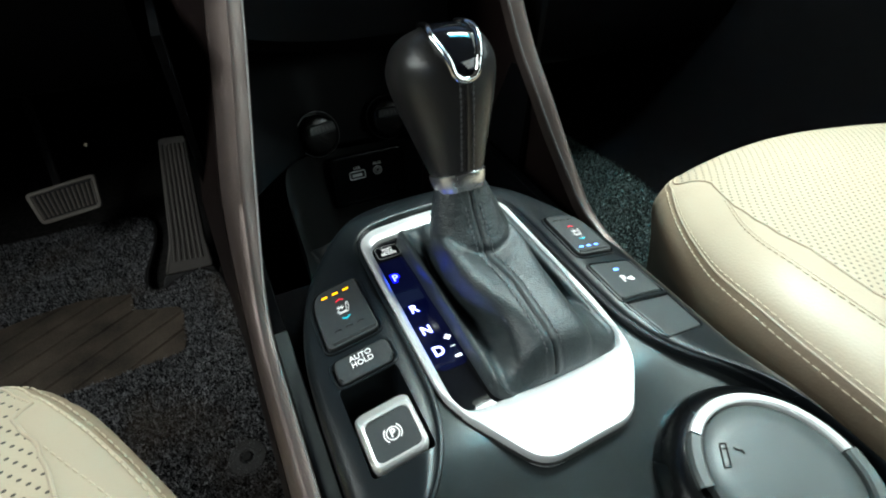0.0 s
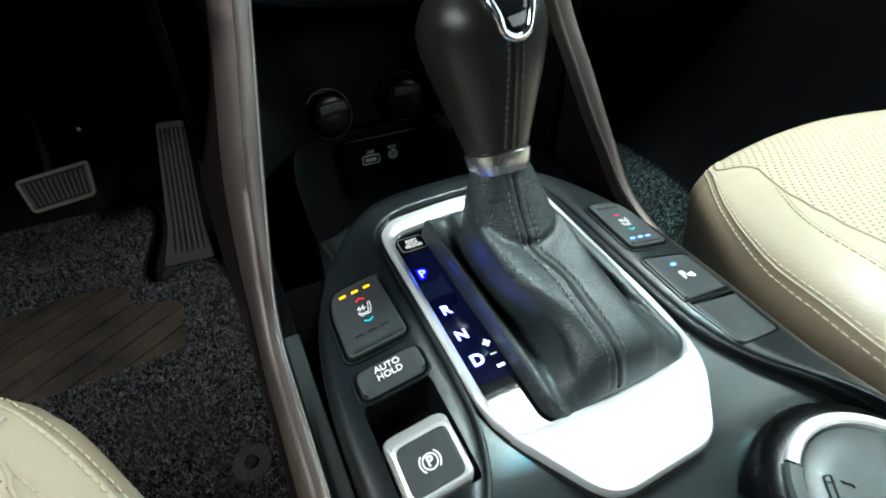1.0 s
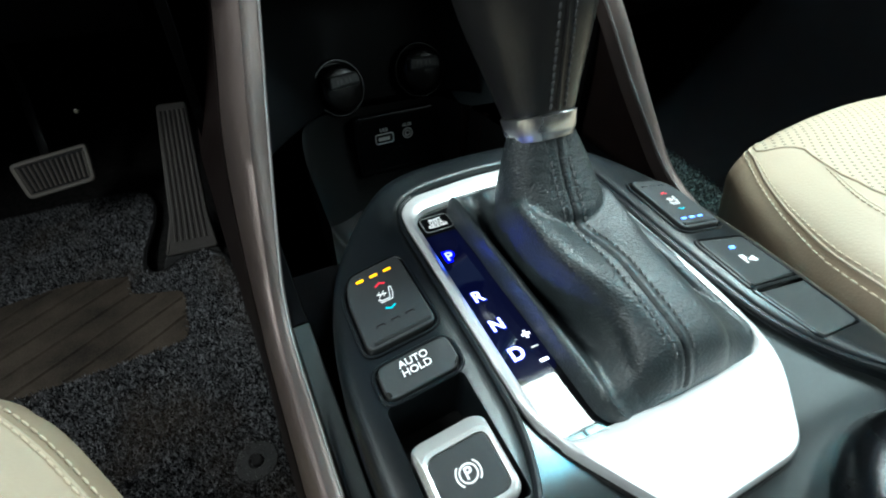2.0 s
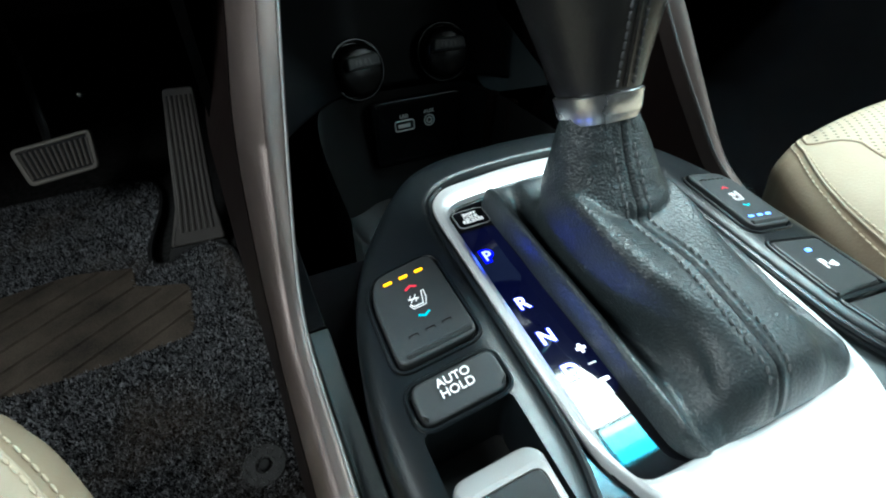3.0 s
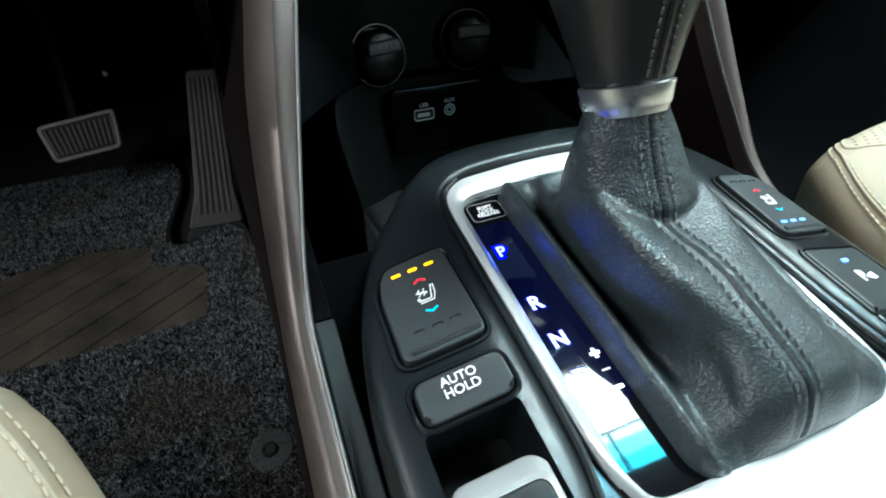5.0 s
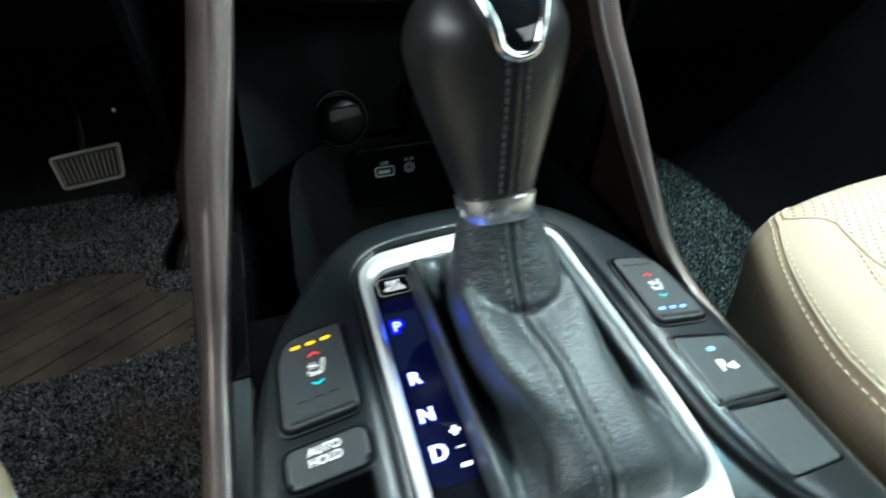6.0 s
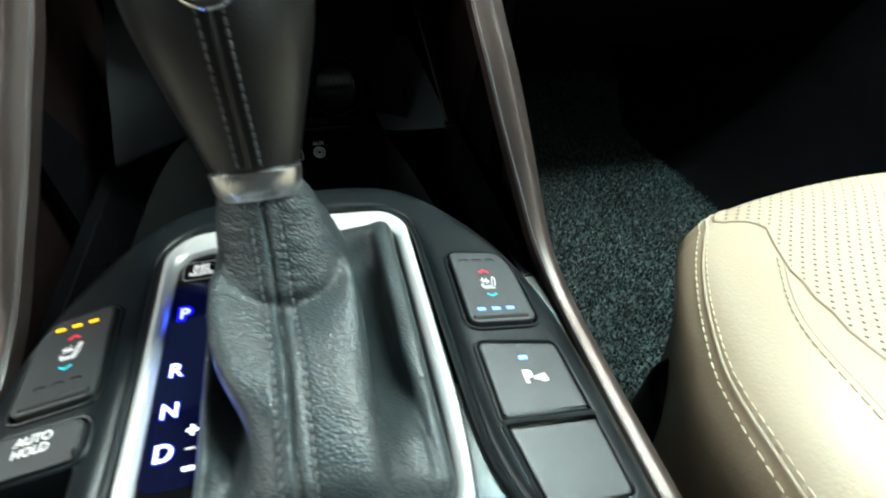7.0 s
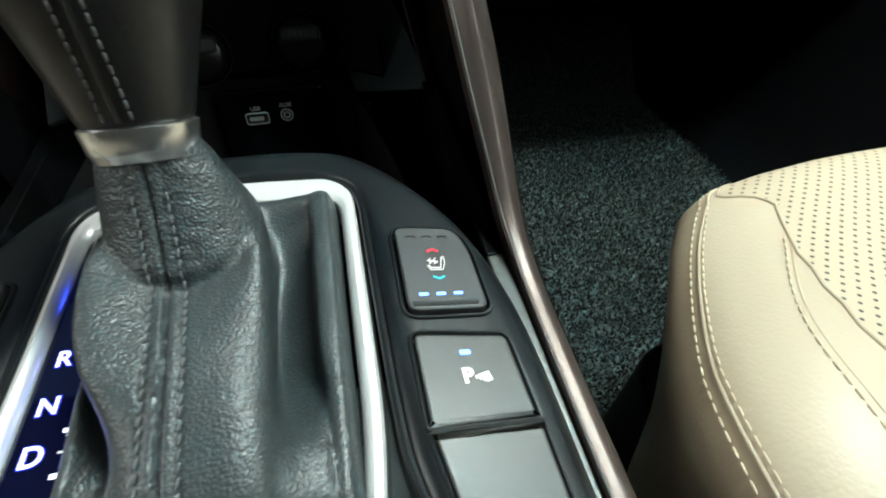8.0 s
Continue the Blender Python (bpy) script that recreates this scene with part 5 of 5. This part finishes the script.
def seat_section(y):
    """Dense half profile of the cushion at y: from the lower side, over the bolster, to the middle."""
    f = smooth(0.05, -0.1, y)
    pts = spline([Vector((a[0] * (1 - f) + b[0] * f, 0, a[1] * (1 - f) + b[1] * f)) for a, b in zip(FRONT_P, BACK_P)], 10)
    if y > 0.0:
        a = math.asin(min(1, y / 0.085))
        c = 1 - math.cos(a)
        pts = [Vector((CX + (p.x - CX) * (1 - 0.17 * c ** 1.8), 0, 0.06 + (p.z - 0.06) * (1 - 0.07 * c))) for p in pts]
    return pts


def seat_lean(flare, y):
    return flare * (1 - (1 - min(1.0, max(0.0, (0.065 - y) / 0.19))) ** 2)


def split(pts, i0, i1, n):
    out = []
    for k in range(n):
        t = i0 + (i1 - i0) * k / n
        j = min(int(t), len(pts) - 2)
        out.append(pts[j].lerp(pts[j + 1], t - j))
    return out


def seam_index(y):
    return curve_at([(-0.5, 55), (-0.09, 55), (-0.045, 53), (0.0, 55), (0.025, 57), (0.05, 60), (0.085, 62)], y)


def perf_index(pts, y, inward):
    x = soft_curve([(-0.5, 0.316), (-0.2, 0.311), (-0.09, 0.306), (-0.04, 0.305), (0.0, 0.3065), (0.022, 0.308), (0.04, 0.313), (0.05, 0.315), (0.055, 0.311), (0.06, 0.300), (0.065, 0.285), (0.071, 0.268), (0.085, 0.26)], y)
    for i in range(40, len(pts)):
        if pts[i].x >= x - inward:
            return max(i, seam_index(y) + 4)
    return len(pts) - 1


def seat(s, dx, flare, label, inward=0.0, lifted=0.0):
    ob = thing("front_seat", label, "seat", "front seats", at=(0, -0.8 * lifted, lifted))
    ys = [-0.5 + 0.5 * j / 40 for j in range(40)] + [0.085 * math.sin(radians(90 * j / 18)) for j in range(19)]
    side, bolster, centre = [], [], []
    for y in ys:
        pts = seat_section(y)
        a, b, e = seam_index(y), perf_index(pts, y, inward), len(pts) - 1
        lean = seat_lean(flare, y)

        def fix(p):
            back = 0.9 * max(0.0, p.x - 0.42) ** 2 * smooth(-0.02, 0.08, y)
            return (s * (p.x - lean * smooth(0.42, 0.30, p.x)) + dx, y - back, p.z)

        side.append([fix(p) for p in split(pts, 0, a, 14)] + [fix(split(pts, a, a + 1, 1)[0])])
        bolster.append([fix(p) for p in split(pts, a, b, 16)] + [fix(split(pts, b, b + 1, 1)[0])])
        half = split(pts, b, e, 20) + [pts[e]]
        centre.append([fix(p) for p in half] + [(s * (2 * CX - p.x) + dx, y - 0.9 * (CX - 0.42 + CX - p.x) ** 2 * smooth(-0.02, 0.08, y), p.z) for p in half[-2::-1]])
    for lst in (side, bolster, centre):
        last = lst[-1]
        for y, f in ((0.0875, 0.93), (0.084, 0.82), (0.07, 0.6), (0.045, 0.35), (0.02, 0.12), (0.01, 0.0)):
            lst.append([(x, yy + y - 0.086, 0.045 + (z - 0.045) * f) for x, yy, z in last])
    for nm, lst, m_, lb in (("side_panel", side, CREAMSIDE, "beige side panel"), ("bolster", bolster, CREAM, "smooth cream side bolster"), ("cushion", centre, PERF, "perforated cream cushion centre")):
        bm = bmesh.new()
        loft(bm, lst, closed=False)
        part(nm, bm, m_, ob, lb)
    bm = bmesh.new()
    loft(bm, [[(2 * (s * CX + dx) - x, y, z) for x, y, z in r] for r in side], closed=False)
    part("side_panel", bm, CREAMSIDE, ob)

    def row(lst, idx, lift):
        return [Vector(r[idx]) + Vector((-s * 0.0 , 0, lift)) for r in lst[8:-7]]

    for nm, pts_, r in (("piping", [Vector(r[0]) + Vector((-s * 0.0004, 0, 0.0004)) for r in bolster[:-7]], 0.0009), ("piping", [Vector(r[-1]) + Vector((0, 0, 0.0003)) for r in bolster[:-7]], 0.0011)):
        bm = bmesh.new()
        tube(bm, pts_, r, 8)
        part(nm, bm, CREAM, ob)
    # sewn threads either side of the outer seam and along the bolster
    for idx_list, off in ((side, -2), (bolster, 1)):
        line_ = [Vector(r[off]) + Vector((-s * 0.0006, 0, 0.0006)) for r in idx_list[:-8]]
        bm = bmesh.new()
        stitches(bm, line_, 0.0066, 0.005, 0.0006)
        part("stitching", bm, CREAMTHREAD, ob)
    line_ = []
    for y in [-0.45 + 0.467 * j / 70 for j in range(71)]:
        x = soft_curve([(-0.5, 0.286), (-0.2, 0.283), (-0.09, 0.28), (-0.04, 0.282), (-0.01, 0.296), (0.018, 0.307)], y)
        q = [p for p in seat_section(y)[40:] if p.x >= x - inward][0]
        line_.append(Vector((s * (q.x - seat_lean(flare, y) * smooth(0.42, 0.30, q.x)) + dx, y, q.z + 0.0006)))
    for _ in range(6):
        line_ = [line_[0]] + [(a + b * 2 + c) / 4 for a, b, c in zip(line_, line_[1:], line_[2:])] + [line_[-1]]
    bm = bmesh.new()
    tube(bm, [p + Vector((s * 0.004, 0, -0.0007)) for p in line_], 0.0011, 6)
    part("piping", bm, CREAM, ob)
    bm = bmesh.new()
    stitches(bm, line_, 0.0066, 0.005, 0.0006)
    part("stitching", bm, CREAMTHREAD, ob)
    bm = bmesh.new()
    x0, x1 = sorted((s * 0.254 + dx, s * 0.79 + dx))
    slab(bm, box_outline(x0, x1, -0.5, 0.05, 0.05, 8), -lifted, 0.145, 0.012)
    part("seat_base", bm, RAILSIDE, ob, "dark brown plastic seat base")
    return ob


seat(1, 0.0, 0.055, "cream perforated leather front passenger seat")
seat(-1, 0.019, 0.047, "cream perforated leather driver seat", 0.024, 0.024)
